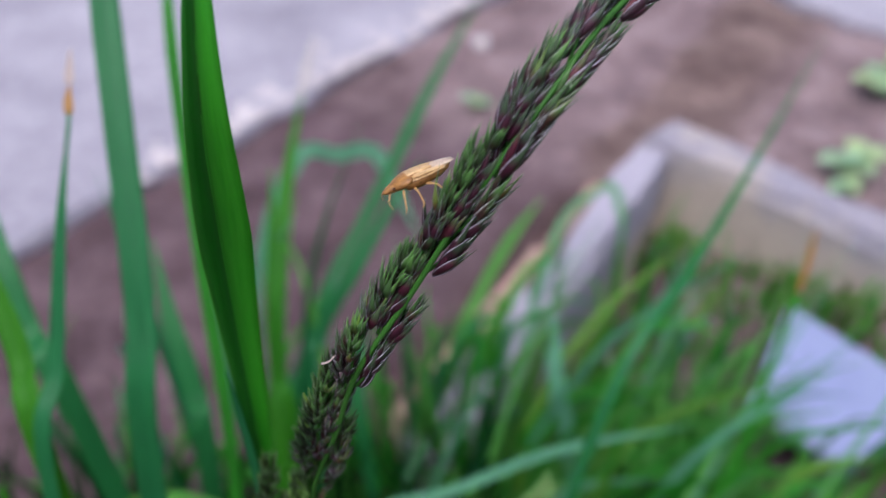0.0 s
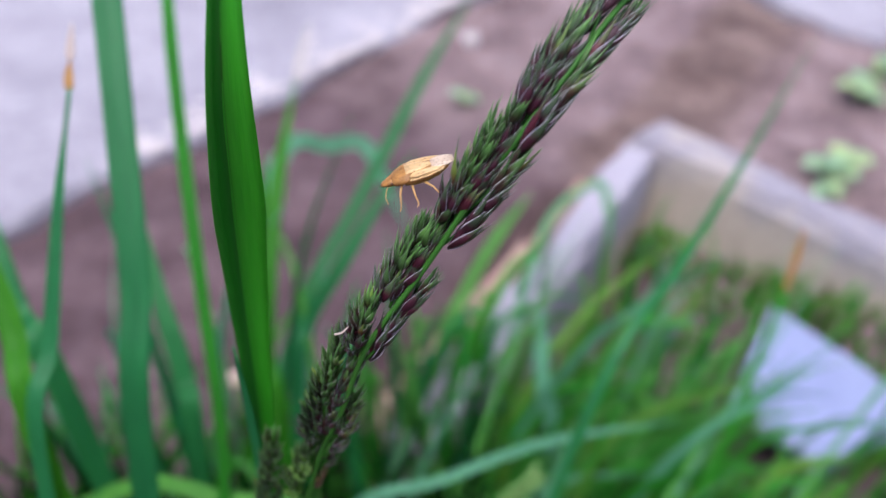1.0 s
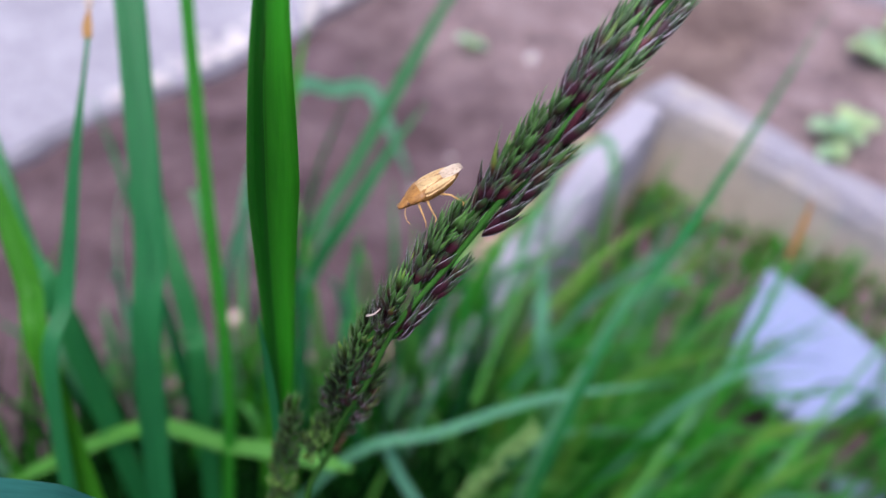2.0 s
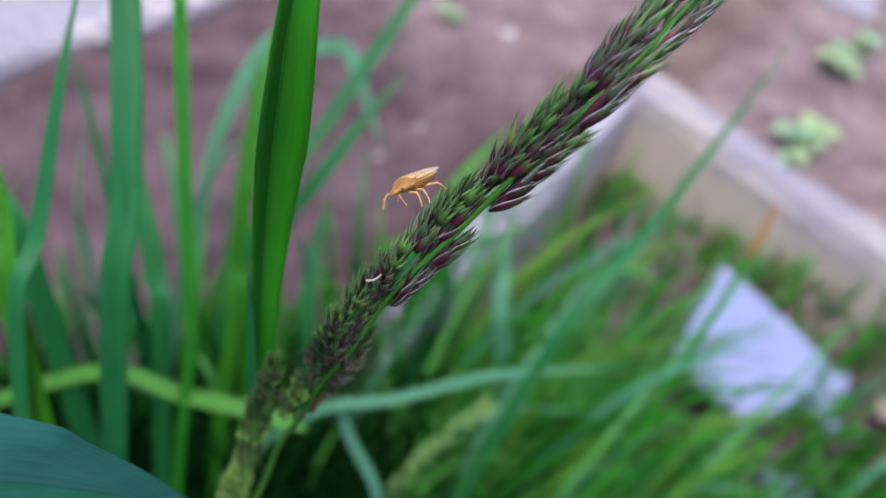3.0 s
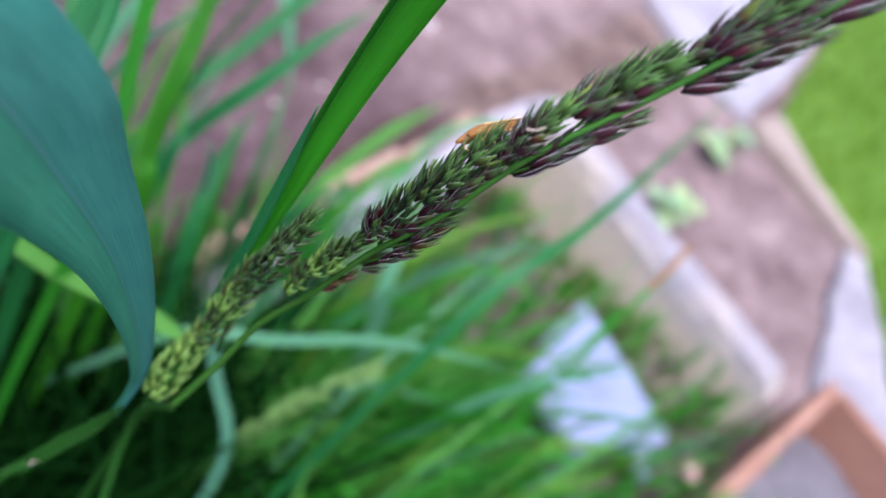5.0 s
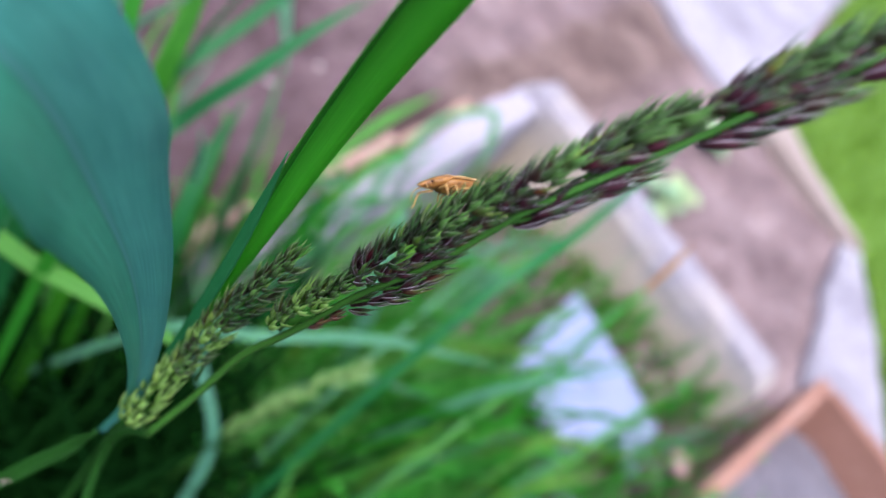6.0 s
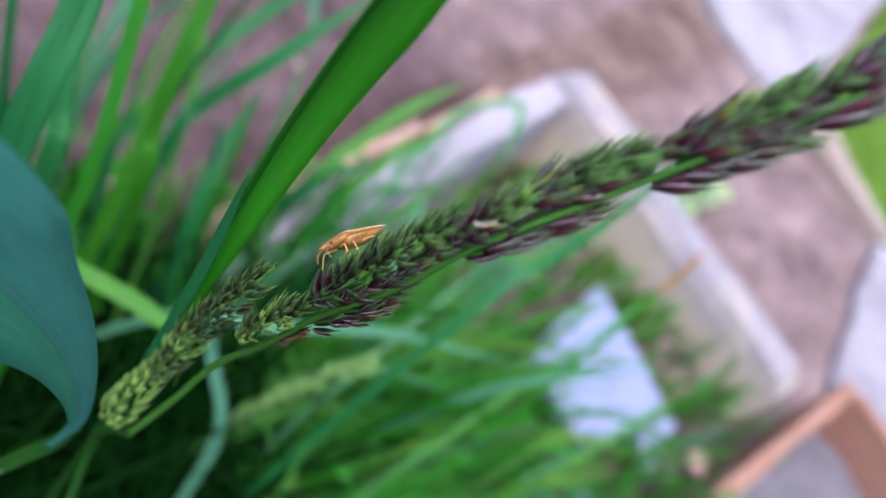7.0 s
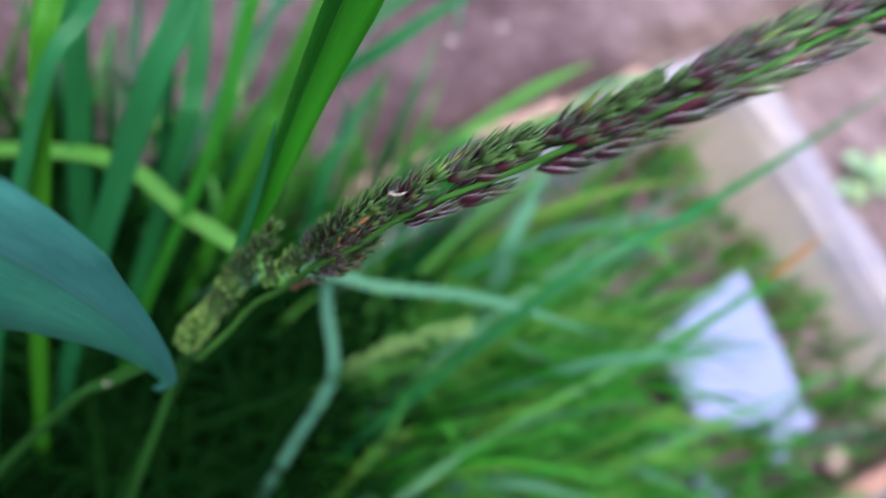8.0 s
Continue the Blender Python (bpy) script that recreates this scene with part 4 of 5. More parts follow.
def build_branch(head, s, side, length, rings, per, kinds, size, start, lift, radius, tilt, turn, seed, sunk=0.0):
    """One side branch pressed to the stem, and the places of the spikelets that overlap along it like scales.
    side: 1 outward left, -1 right; kinds from its foot to its end; turn: the arc of the branch that they cover, 0
    outward, 90 towards the camera."""
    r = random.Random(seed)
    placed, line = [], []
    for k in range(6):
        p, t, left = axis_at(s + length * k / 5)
        line.append(p + left * side * (start * min(1.0, 0.3 + k * 0.35) + length * k / 5 * math.tan(radians(lift))) + VIEW_DIR * sunk)
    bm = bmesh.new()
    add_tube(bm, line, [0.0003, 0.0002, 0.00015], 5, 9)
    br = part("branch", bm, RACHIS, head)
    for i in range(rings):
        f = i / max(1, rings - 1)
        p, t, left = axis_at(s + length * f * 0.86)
        out, toward = left * side, -VIEW_DIR
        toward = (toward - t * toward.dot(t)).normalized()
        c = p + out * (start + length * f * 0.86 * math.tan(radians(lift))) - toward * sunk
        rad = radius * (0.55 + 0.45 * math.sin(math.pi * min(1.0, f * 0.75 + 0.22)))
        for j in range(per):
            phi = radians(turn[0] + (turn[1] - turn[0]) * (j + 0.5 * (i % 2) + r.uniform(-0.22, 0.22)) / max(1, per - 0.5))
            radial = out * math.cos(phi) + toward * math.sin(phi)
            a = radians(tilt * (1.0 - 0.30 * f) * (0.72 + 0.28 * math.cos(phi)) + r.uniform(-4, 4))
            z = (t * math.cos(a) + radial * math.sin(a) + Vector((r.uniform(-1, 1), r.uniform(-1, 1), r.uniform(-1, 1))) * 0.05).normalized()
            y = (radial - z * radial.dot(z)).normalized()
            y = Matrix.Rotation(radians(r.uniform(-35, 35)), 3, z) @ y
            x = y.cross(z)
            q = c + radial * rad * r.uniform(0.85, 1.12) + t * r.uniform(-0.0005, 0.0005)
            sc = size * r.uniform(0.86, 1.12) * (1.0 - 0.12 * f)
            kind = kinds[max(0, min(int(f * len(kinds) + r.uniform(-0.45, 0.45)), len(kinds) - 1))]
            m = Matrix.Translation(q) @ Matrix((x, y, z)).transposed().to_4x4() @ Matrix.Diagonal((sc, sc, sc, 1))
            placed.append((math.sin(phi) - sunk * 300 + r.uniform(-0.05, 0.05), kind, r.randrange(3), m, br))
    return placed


def join_florets(placed, head):
    """The florets that face the camera less, as one mesh."""
    verts, faces, uvs, mats, slots = [], [], [], [], []
    for _, kind, which, m, _ in placed:
        me = FLORETS[kind][which]
        if me.materials[0] not in slots:
            slots.append(me.materials[0])
        k = slots.index(me.materials[0])
        o = len(verts)
        verts += [m @ v.co for v in me.vertices]
        data = me.uv_layers[0].data
        for pl in me.polygons:
            faces.append([o + i for i in pl.vertices])
            mats.append(k)
            uvs += [c for i in pl.loop_indices for c in data[i].uv]
    me = bpy.data.meshes.new("inner_growth")
    me.from_pydata([tuple(v) for v in verts], [], faces)
    me.uv_layers.new(name="UVMap").data.foreach_set("uv", uvs)
    me.polygons.foreach_set("material_index", mats)
    me.polygons.foreach_set("use_smooth", [True] * len(faces))
    for m in slots:
        me.materials.append(m)
    ob = new("inner_growth", me)
    ob.parent = head
    return tagged(ob, kind="stuff")


def build_seed_head():
    head = new("grass_seed_head")
    bm = bmesh.new()
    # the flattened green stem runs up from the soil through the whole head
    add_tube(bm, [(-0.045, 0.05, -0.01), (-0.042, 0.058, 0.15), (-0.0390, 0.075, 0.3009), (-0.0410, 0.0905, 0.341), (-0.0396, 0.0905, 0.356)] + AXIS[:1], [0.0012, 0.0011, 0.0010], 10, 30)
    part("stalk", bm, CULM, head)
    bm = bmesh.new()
    # the rachis is set off towards the camera so that it shows
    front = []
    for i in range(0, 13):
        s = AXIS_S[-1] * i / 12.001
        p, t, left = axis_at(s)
        front.append(p + left * 0.0003 * (-1) ** i - VIEW_DIR * 0.0009)
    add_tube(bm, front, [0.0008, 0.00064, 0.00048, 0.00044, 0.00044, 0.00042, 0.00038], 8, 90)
    part("rachis", bm, RACHIS, head)
    P, M, G, Y, K, R = "purple", "mixed", "green", "pale", "dark", "rust"
    mm = 0.001
    placed = []
    left_arc, right_arc = (-75, 98), (-60, 72)
    for k, (s, side, length, rings, per, kinds, size, start, lift, radius, tilt, arc) in enumerate([
        # the pale and dark branches low on the head
        (0, 1, 19, 6, 7, (Y, Y, Y), 1.0, 4.70, 2, 2.20, 22, (-90, 200)),
        (19, 1, 44, 13, 6, (G, Y, G, K, G, G), 0.94, 4.90, 6.0, 1.75, 26, (-80, 170)),
        (44, 1, 16, 6, 5, (Y, G, Y, G), 0.96, 1.70, 5, 1.10, 28, left_arc),
        (54, 1, 10, 4, 4, (Y, G), 0.92, 1.20, 5, 0.80, 26, left_arc),
        (50, -1, 7, 3, 2, (R, R), 0.84, 0.60, 4, 0.30, 11, right_arc),
        (61, -1, 13, 4, 2, (M, P, M), 1.08, 0.95, 6, 0.50, 18, right_arc),
        (68, -1, 9, 3, 2, (P, M), 1.08, 1.05, 5, 0.50, 15, right_arc),
        # the wide left branches, one above the other
        (67, 1, 29, 11, 5, (P, K, G, K, G, G, G), 0.98, 2.25, 3, 1.38, 36, left_arc),
        (70, 1, 22, 7, 2, (P, P, P, M), 1.02, 0.80, 1, 0.50, 14, (40, 120)),
        (93, 1, 12, 6, 5, (P, M, G, G), 0.98, 1.7, 4, 1.0, 34, left_arc),
        (103, 1, 13, 5, 5, (P, M, G, G, G), 1.08, 1.65, 5, 1.02, 34, left_arc),
        (104, 1, 11, 4, 2, (P, P, M), 1.12, 0.70, 1, 0.50, 10, (50, 110)),
        (114, 1, 5, 2, 3, (G, M), 0.98, 1.55, 4, 0.61, 31, left_arc),
        (120.5, 1, 13, 5, 5, (P, M, G, G, G), 1.11, 1.55, 5, 0.92, 31, left_arc),
        (121, 1, 11, 4, 2, (P, P, P), 1.16, 0.70, 1, 0.50, 10, (50, 110)),
        (131, 1, 5, 2, 3, (M, G), 1.00, 1.45, 4, 0.50, 29, left_arc),
        (137.5, 1, 11, 4, 5, (P, P, M, G), 1.13, 1.35, 5, 0.82, 27, left_arc),
        (138, 1, 9, 3, 2, (P, P, P), 1.16, 0.60, 1, 0.50, 10, (50, 110)),
        (150, 1, 11, 4, 4, (P, P, P, M, G), 1.11, 1.25, 4, 0.71, 26, left_arc),
        (162.5, 1, 10, 4, 4, (P, P, M, G), 1.06, 1.15, 4, 0.61, 25, left_arc),
        (174, 1, 9, 4, 4, (P, P, M, G), 0.98, 1.05, 3, 0.50, 23, left_arc),
        # the slender right branches, close to the stem
        (92.5, -1, 6, 3, 2, (P, P), 1.16, 0.75, 2, 0.25, 8, right_arc),
        (99, -1, 10, 3, 3, (P, P, M), 1.14, 0.95, 4, 0.40, 12, right_arc),
        (116, -1, 8, 3, 3, (P, P, P), 1.32, 0.95, 4, 0.40, 14, right_arc),
        (123, -1, 7, 3, 3, (P, M, M), 1.22, 0.85, 4, 0.40, 15, right_arc),
        (133, -1, 8, 3, 3, (P, P, M), 1.36, 0.85, 4, 0.40, 12, right_arc),
        (140, -1, 5, 2, 2, (M, G), 1.16, 0.85, 3, 0.30, 15, right_arc),
        (146.5, -1, 8, 3, 3, (P, P, M), 1.32, 0.85, 4, 0.40, 12, right_arc),
        (160, -1, 8, 3, 3, (P, P, M), 1.22, 0.75, 4, 0.40, 12, right_arc),
        (173, -1, 8, 3, 3, (P, P, M), 1.06, 0.75, 4, 0.40, 12, right_arc),
    ]):
        placed += build_branch(head, s * mm, side, length * mm, rings, per, kinds, size, start * mm, lift, radius * mm, tilt, arc, 300 + k)
    # branches on the far side of the stem
    for k in range(-1, 9):
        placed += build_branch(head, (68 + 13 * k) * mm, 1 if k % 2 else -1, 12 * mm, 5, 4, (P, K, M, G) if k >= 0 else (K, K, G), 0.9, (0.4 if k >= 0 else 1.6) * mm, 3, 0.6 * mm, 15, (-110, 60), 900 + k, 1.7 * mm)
    # the florets that face the camera most are single pieces, the others are joined
    placed.sort(key=lambda q: -q[0])
    for _, kind, which, m, br in placed[:300]:
        ob = new("floret", FLORETS[kind][which])
        ob.parent = br
        ob.matrix_local = m
    join_florets(placed[300:], head)
    return tagged(head, "purple and green grass seed head on a leaning green stalk", "seed head")


build_seed_head()

# a pale shed thread caught on the head
bm = bmesh.new()
add_tube(bm, [(-0.0168, 0.0782, 0.4636), (-0.0158, 0.0780, 0.4642), (-0.0149, 0.0784, 0.4650)], [0.0002, 0.00014, 0.0001], 6, 10)
tagged(thing("anther_thread", bm, LEAF_WHITE, True), "tiny whitish anther thread caught on the seed head", "anther")


def build_young_head():
    """The slim, still closed yellow-green head in the grass behind."""
    head = new("grass_seed_head")
    line = [(0.0089, 0.192, 0.180), (0.0175, 0.196, 0.199), (0.0252, 0.1996, 0.2173), (0.036, 0.202, 0.236), (0.0471, 0.2051, 0.2536)]
    bm = bmesh.new()
    add_tube(bm, [(-0.02, 0.16, -0.01), (-0.008, 0.178, 0.1)] + line, [0.0012, 0.0011, 0.0009, 0.0005], 7, 36)
    part("stalk", bm, STALK, head)
    c = spline(line, 40)
    r = random.Random(77)
    for k in range(46):
        i = int(k / 46 * 36)
        t = (c[min(i + 2, 39)] - c[i]).normalized()
        a = r.uniform(0, 6.28)
        u = t.cross(VIEW_DIR).normalized()
        w = t.cross(u)
        o = u * math.cos(a) + w * math.sin(a)
        z = (t + o * 0.32).normalized()
        x = z.cross(o).normalized()
        ob = new("floret", FLORETS["young"][k % 3])
        ob.parent = head
        ob.matrix_local = Matrix.Translation(c[i] + o * 0.0008) @ Matrix((x, z.cross(x), z)).transposed().to_4x4() @ Matrix.Diagonal((1.9, 1.9, 1.8, 1))
    return tagged(head, "slim yellow-green young seed head among the grass leaves", "seed head")


build_young_head()


# ---------------- grass tufts of the bed ----------------
def build_tuft(x, y, count, height, lean, seed, mats, label, width=0.0068, fan=0.32):
    r = random.Random(seed)
    base = new("grass_tuft")
    base.location = (x, y, soil_height(x, y))
    for k in range(count):
        a = r.uniform(0, 6.28)
        h = height * r.uniform(0.65, 1.35)
        d = Vector((math.cos(a), math.sin(a), 0)) * r.uniform(0.1, 1) * fan * h + Vector((lean[0], lean[1], 0)) * h * r.uniform(0.5, 1.3)
        foot = Vector((r.gauss(0, 0.012), r.gauss(0, 0.012), -0.006))
        droop = r.uniform(0.72, 1.0)
        pts = [foot, foot + d * 0.15 + Vector((0, 0, h * 0.4)), foot + d * 0.5 + Vector((0, 0, h * 0.78)), foot + d * 1.05 + Vector((0, 0, h * droop))]
        bm = bmesh.new()
        add_blade(bm, pts, width * r.uniform(0.55, 1.2), (r.uniform(-0.6, 0.6), -0.7, 0.6), 0.3, 0.00022, 14, r.uniform(-60, 60), 0.7, 0.45, 0.06)
        part("leaf", bm, r.choice(mats), base)
    return tagged(base, label, "grass tuft", "grass tufts in the bed")


G2, T2, L2 = LEAF_GREEN, LEAF_TEAL, LEAF_LIME
LUSH = "lush tuft of long green grass leaves in the bed"
for k, (x, y, n, h, lean) in enumerate([
    (0.03, 0.30, 12, 0.21, (0.4, 0.1)), (0.08, 0.26, 14, 0.20, (0.4, 0.1)), (0.12, 0.33, 10, 0.17, (0.3, 0.15)), (0.16, 0.27, 18, 0.15, (0.35, 0.1)),
    (0.17, 0.35, 14, 0.11, (0.15, 0.1)), (0.23, 0.28, 16, 0.11, (0.3, 0.1)), (0.28, 0.25, 14, 0.12, (0.3, 0.1)), (0.17, 0.42, 9, 0.12, (0.05, 0.2)),
    (0.25, 0.47, 3, 0.12, (0.35, 0.1)), (0.37, 0.34, 6, 0.09, (0.2, 0.1)), (0.34, 0.27, 14, 0.12, (0.2, 0.1)), (0.40, 0.33, 8, 0.10, (0.2, 0.0)),
    (0.05, 0.20, 15, 0.17, (0.4, 0.1)), (0.12, 0.18, 15, 0.15, (0.4, 0.1)), (0.19, 0.19, 14, 0.14, (0.4, 0.1)), (0.0, 0.37, 3, 0.18, (0.25, 0.15)),
    (0.02, 0.44, 2, 0.16, (0.35, 0.1)), (0.10, 0.41, 4, 0.15, (0.45, 0.15)), (0.05, 0.14, 12, 0.12, (0.3, 0.1)), (0.14, 0.11, 10, 0.11, (0.2, 0.1)),
    (-0.05, 0.29, 6, 0.24, (0.12, 0.25)), (-0.10, 0.32, 9, 0.26, (0.05, 0.25)), (-0.14, 0.27, 9, 0.27, (-0.05, 0.25)), (-0.19, 0.31, 8, 0.24, (-0.1, 0.2)),
    (-0.08, 0.22, 9, 0.24, (0.05, 0.2)), (-0.17, 0.20, 8, 0.24, (-0.1, 0.2)), (-0.03, 0.22, 9, 0.18, (0.2, 0.15)), (-0.23, 0.26, 7, 0.22, (-0.1, 0.2)),
]):
    build_tuft(x, y, n if k < 20 else max(3, int(n * 0.6)), h, lean, 500 + k, (G2, G2, G2, LEAF_PALE, LEAF_MINT, L2) if k < 20 else ((LEAF_BROAD, T2, LEAF_MINT) if x < -0.12 else (LEAF_PALE, T2, LEAF_MINT)), LUSH, 0.0068 if k < 20 else 0.0052)
# fine grass between the tile and the long board, and over the tile's lower edge
for k, (x, y, n, h) in enumerate([(0.315, 0.525, 5, 0.055), (0.345, 0.500, 6, 0.060), (0.378, 0.470, 7, 0.065), (0.408, 0.440, 7, 0.07), (0.440, 0.412, 7, 0.075), (0.385, 0.392, 6, 0.075), (0.375, 0.375, 6, 0.10), (0.285, 0.345, 4, 0.13), (0.325, 0.355, 4, 0.12)]):
    build_tuft(x, y, n, h, (0.1, 0.0), 720 + k, (LEAF_PALE, G2, LEAF_PALE, LEAF_MINT), "fine grass tuft growing round the broken tile", 0.0042, 0.5)
# tufts against the short board
for k, (x, y, n, h) in enumerate([(-0.01, 0.37, 11, 0.18), (0.02, 0.40, 9, 0.17), (0.045, 0.435, 7, 0.15), (-0.03, 0.34, 12, 0.19), (0.025, 0.35, 11, 0.17), (-0.005, 0.33, 10, 0.20), (0.02, 0.32, 9, 0.19)]):
    build_tuft(x, y, n, h, (0.1, 0.1), 640 + k, (LEAF_PALE, T2, G2), LUSH, 0.0058, 0.3)
M2, P2 = LEAF_MINT, LEAF_PALE
for k, (x, y, n, h, lean) in enumerate([
    (0.06, 0.36, 5, 0.18, (0.15, 0.1)), (0.10, 0.38, 5, 0.17, (0.2, 0.1)), (0.14, 0.40, 9, 0.17, (0.2, 0.05)), (0.18, 0.38, 8, 0.16, (0.25, 0.05)), (0.20, 0.33, 9, 0.16, (0.25, 0.0)),
    (0.25, 0.33, 7, 0.14, (0.2, 0.0)), (0.30, 0.31, 7, 0.14, (0.2, 0.0)), (0.35, 0.30, 8, 0.15, (0.2, 0.0)), (0.40, 0.29, 9, 0.15, (0.15, 0.0)), (0.08, 0.44, 3, 0.15, (0.2, 0.1)), (0.13, 0.46, 4, 0.14, (0.2, 0.1)),
    (0.05, 0.17, 14, 0.17, (0.3, 0.1)), (0.09, 0.14, 14, 0.16, (0.3, 0.1)), (0.09, 0.21, 14, 0.18, (0.3, 0.1)), (0.14, 0.16, 14, 0.16, (0.3, 0.1)), (0.19, 0.15, 14, 0.16, (0.25, 0.1)), (0.15, 0.22, 12, 0.17, (0.3, 0.1)), (0.24, 0.20, 14, 0.16, (0.25, 0.1)),
    (0.43, 0.25, 12, 0.17, (0.15, 0.0)), (0.38, 0.22, 12, 0.18, (0.1, 0.0)), (0.31, 0.20, 12, 0.16, (0.2, 0.0)), (0.46, 0.20, 12, 0.17, (0.1, 0.0)),
]):
    build_tuft(x, y, n, h, lean, 560 + k, (G2, M2, P2, L2), "airy tuft of slender upright pale green grass leaves", 0.0054, 0.25)
for k, (x, y, n, h) in enumerate([(0.155, 0.505, 5, 0.15), (0.195, 0.525, 4, 0.13), (0.225, 0.485, 5, 0.15), (0.125, 0.455, 4, 0.15)]):
    build_tuft(x, y, n, h, (0.05, 0.08), 680 + k, (G2, P2, T2), "sparse tuft of upright grass leaves in the corner of the bed", 0.0050, 0.3)
for k in range(26):
    u = (k // 2 + 0.7) / 13
    jit = random.Random(900 + k)
    off = (0.004 if k % 2 else 0.032) + jit.uniform(0.0, 0.016)
    x, y = 0.200 + 0.252 * u - 0.71 * off, 0.680 - 0.252 * u - 0.704 * off
    if u > 0.12:
        build_tuft(x, y, 9, jit.uniform(0.016, 0.034) * (1.5 if k % 2 == 0 else 1.0), (0.1, 0.0), 600 + k, (L2, G2, LEAF_MOSS), "short mossy grass tuft at the foot of a concrete board", 0.0042, 0.7)




def build_undergrowth():
    """The thick low growth between the tufts, joined."""
    r = random.Random(31)
    bm = bmesh.new()
    made = 0
    while made < 2600:
        x, y = r.uniform(-0.27, 0.44), r.uniform(-0.02, 0.47)
        edge = 0.40 - 0.25 * max(0, -x) + 0.1 * noise.noise(Vector((x * 9, y * 9, 4)))
        made += 1
        if x > -0.05 and y > 0.29 and r.random() < 0.7:
            continue
        if y > edge or (x < 0.04 and y < 0.24) or (0.2 < x < 0.42 and 0.34 < y < 0.53):
            continue
        h = r.uniform(0.06, 0.17) * (1.0 if x > -0.03 else 0.7) * (0.6 if x > 0.12 and y > 0.26 else 1.0)
        a = r.uniform(0, 6.28)
        d = Vector((math.cos(a), math.sin(a), 0)) * h * r.uniform(0.2, 0.8) + Vector((0.15, 0.05, 0)) * h
        f = Vector((x, y, -0.004))
        add_blade(bm, [f, f + d * 0.2 + Vector((0, 0, h * 0.55)), f + d + Vector((0, 0, h * r.uniform(0.6, 1)))], r.uniform(0.0035, 0.007), (r.uniform(-0.7, 0.7), -0.6, 0.6), 0.3, 0.00025, 7, r.uniform(-50, 50), 0.7, 0.4, 0.08)
    tagged(thing("undergrowth", bm, LEAF_GREEN), "thick low green grass growth covering the bed", "grass", kind="stuff")
    bm = bmesh.new()
    for _ in range(420):
        x, y = r.uniform(0.0, 0.17), r.uniform(0.22, 0.36)
        h = r.uniform(0.10, 0.19)
        a = r.uniform(0, 6.28)
        d = Vector((math.cos(a), math.sin(a), 0)) * h * r.uniform(0.1, 0.5) + Vector((0.2, 0.05, 0)) * h
        f = Vector((x, y, -0.004))
        add_blade(bm, [f, f + d * 0.2 + Vector((0, 0, h * 0.55)), f + d + Vector((0, 0, h * r.uniform(0.6, 1)))], r.uniform(0.0035, 0.006), (r.uniform(-0.7, 0.7), -0.6, 0.6), 0.3, 0.00025, 7, r.uniform(-50, 50), 0.7, 0.4, 0.08)
    tagged(thing("undergrowth", bm, LEAF_PALE), "pale green young grass growth behind the seed head", "grass", kind="stuff")
    # low blades whose near-black colour paints the shade at the left
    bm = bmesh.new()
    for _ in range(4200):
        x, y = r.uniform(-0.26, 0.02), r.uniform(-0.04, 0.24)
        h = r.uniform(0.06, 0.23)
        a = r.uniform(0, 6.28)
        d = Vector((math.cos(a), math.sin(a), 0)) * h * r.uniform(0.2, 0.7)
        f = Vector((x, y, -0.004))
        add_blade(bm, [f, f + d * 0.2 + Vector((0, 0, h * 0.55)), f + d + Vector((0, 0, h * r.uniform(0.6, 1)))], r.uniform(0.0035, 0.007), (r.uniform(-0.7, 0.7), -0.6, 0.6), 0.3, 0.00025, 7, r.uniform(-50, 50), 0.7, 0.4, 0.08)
    tagged(thing("undergrowth", bm, LEAF_SHADE), "dense low growth coloured near black for the shade round the stalks", "low plants", kind="stuff")


build_undergrowth()
# dried orange leaf end among the tufts
grass_leaf([(0.10, 0.20, 0.0), (0.125, 0.225, 0.10), (0.15, 0.258, 0.20), (0.1680, 0.2885, 0.281)], 0.0032, TO_CAMERA, LEAF_GREEN, "grass leaf rising beside the tile", fold=0.3, count=20, tip_from=0.9, tip=0.8)
grass_leaf([(0.1679, 0.2883, 0.280), (0.1690, 0.2915, 0.298), (0.1694, 0.2948, 0.315)], 0.0032, TO_CAMERA, LEAF_DRY, "dried orange grass leaf end", fold=0.3, count=12)


# ---------------- the shield bug ----------------
def add_shell(bm, sections, sides=16):
    """Rings along x: (x, half width, top, bottom, z)."""
    rings = []
    for x, w, top, bot, z in sections:
        ring = []
        for j in range(sides):
            a = 2 * math.pi * j / sides
            s, c = math.sin(a), math.cos(a)
            ring.append(bm.verts.new((x, c * w, z + (s * top if s > 0 else s * bot))))
        rings.append(ring)
    for a, b in zip(rings, rings[1:]):
        for j in range(sides):
            k = (j + 1) % sides
            bm.faces.new((a[j], a[k], b[k], b[j]))
    bm.faces.new(rings[0])
    bm.faces.new(rings[-1][::-1])


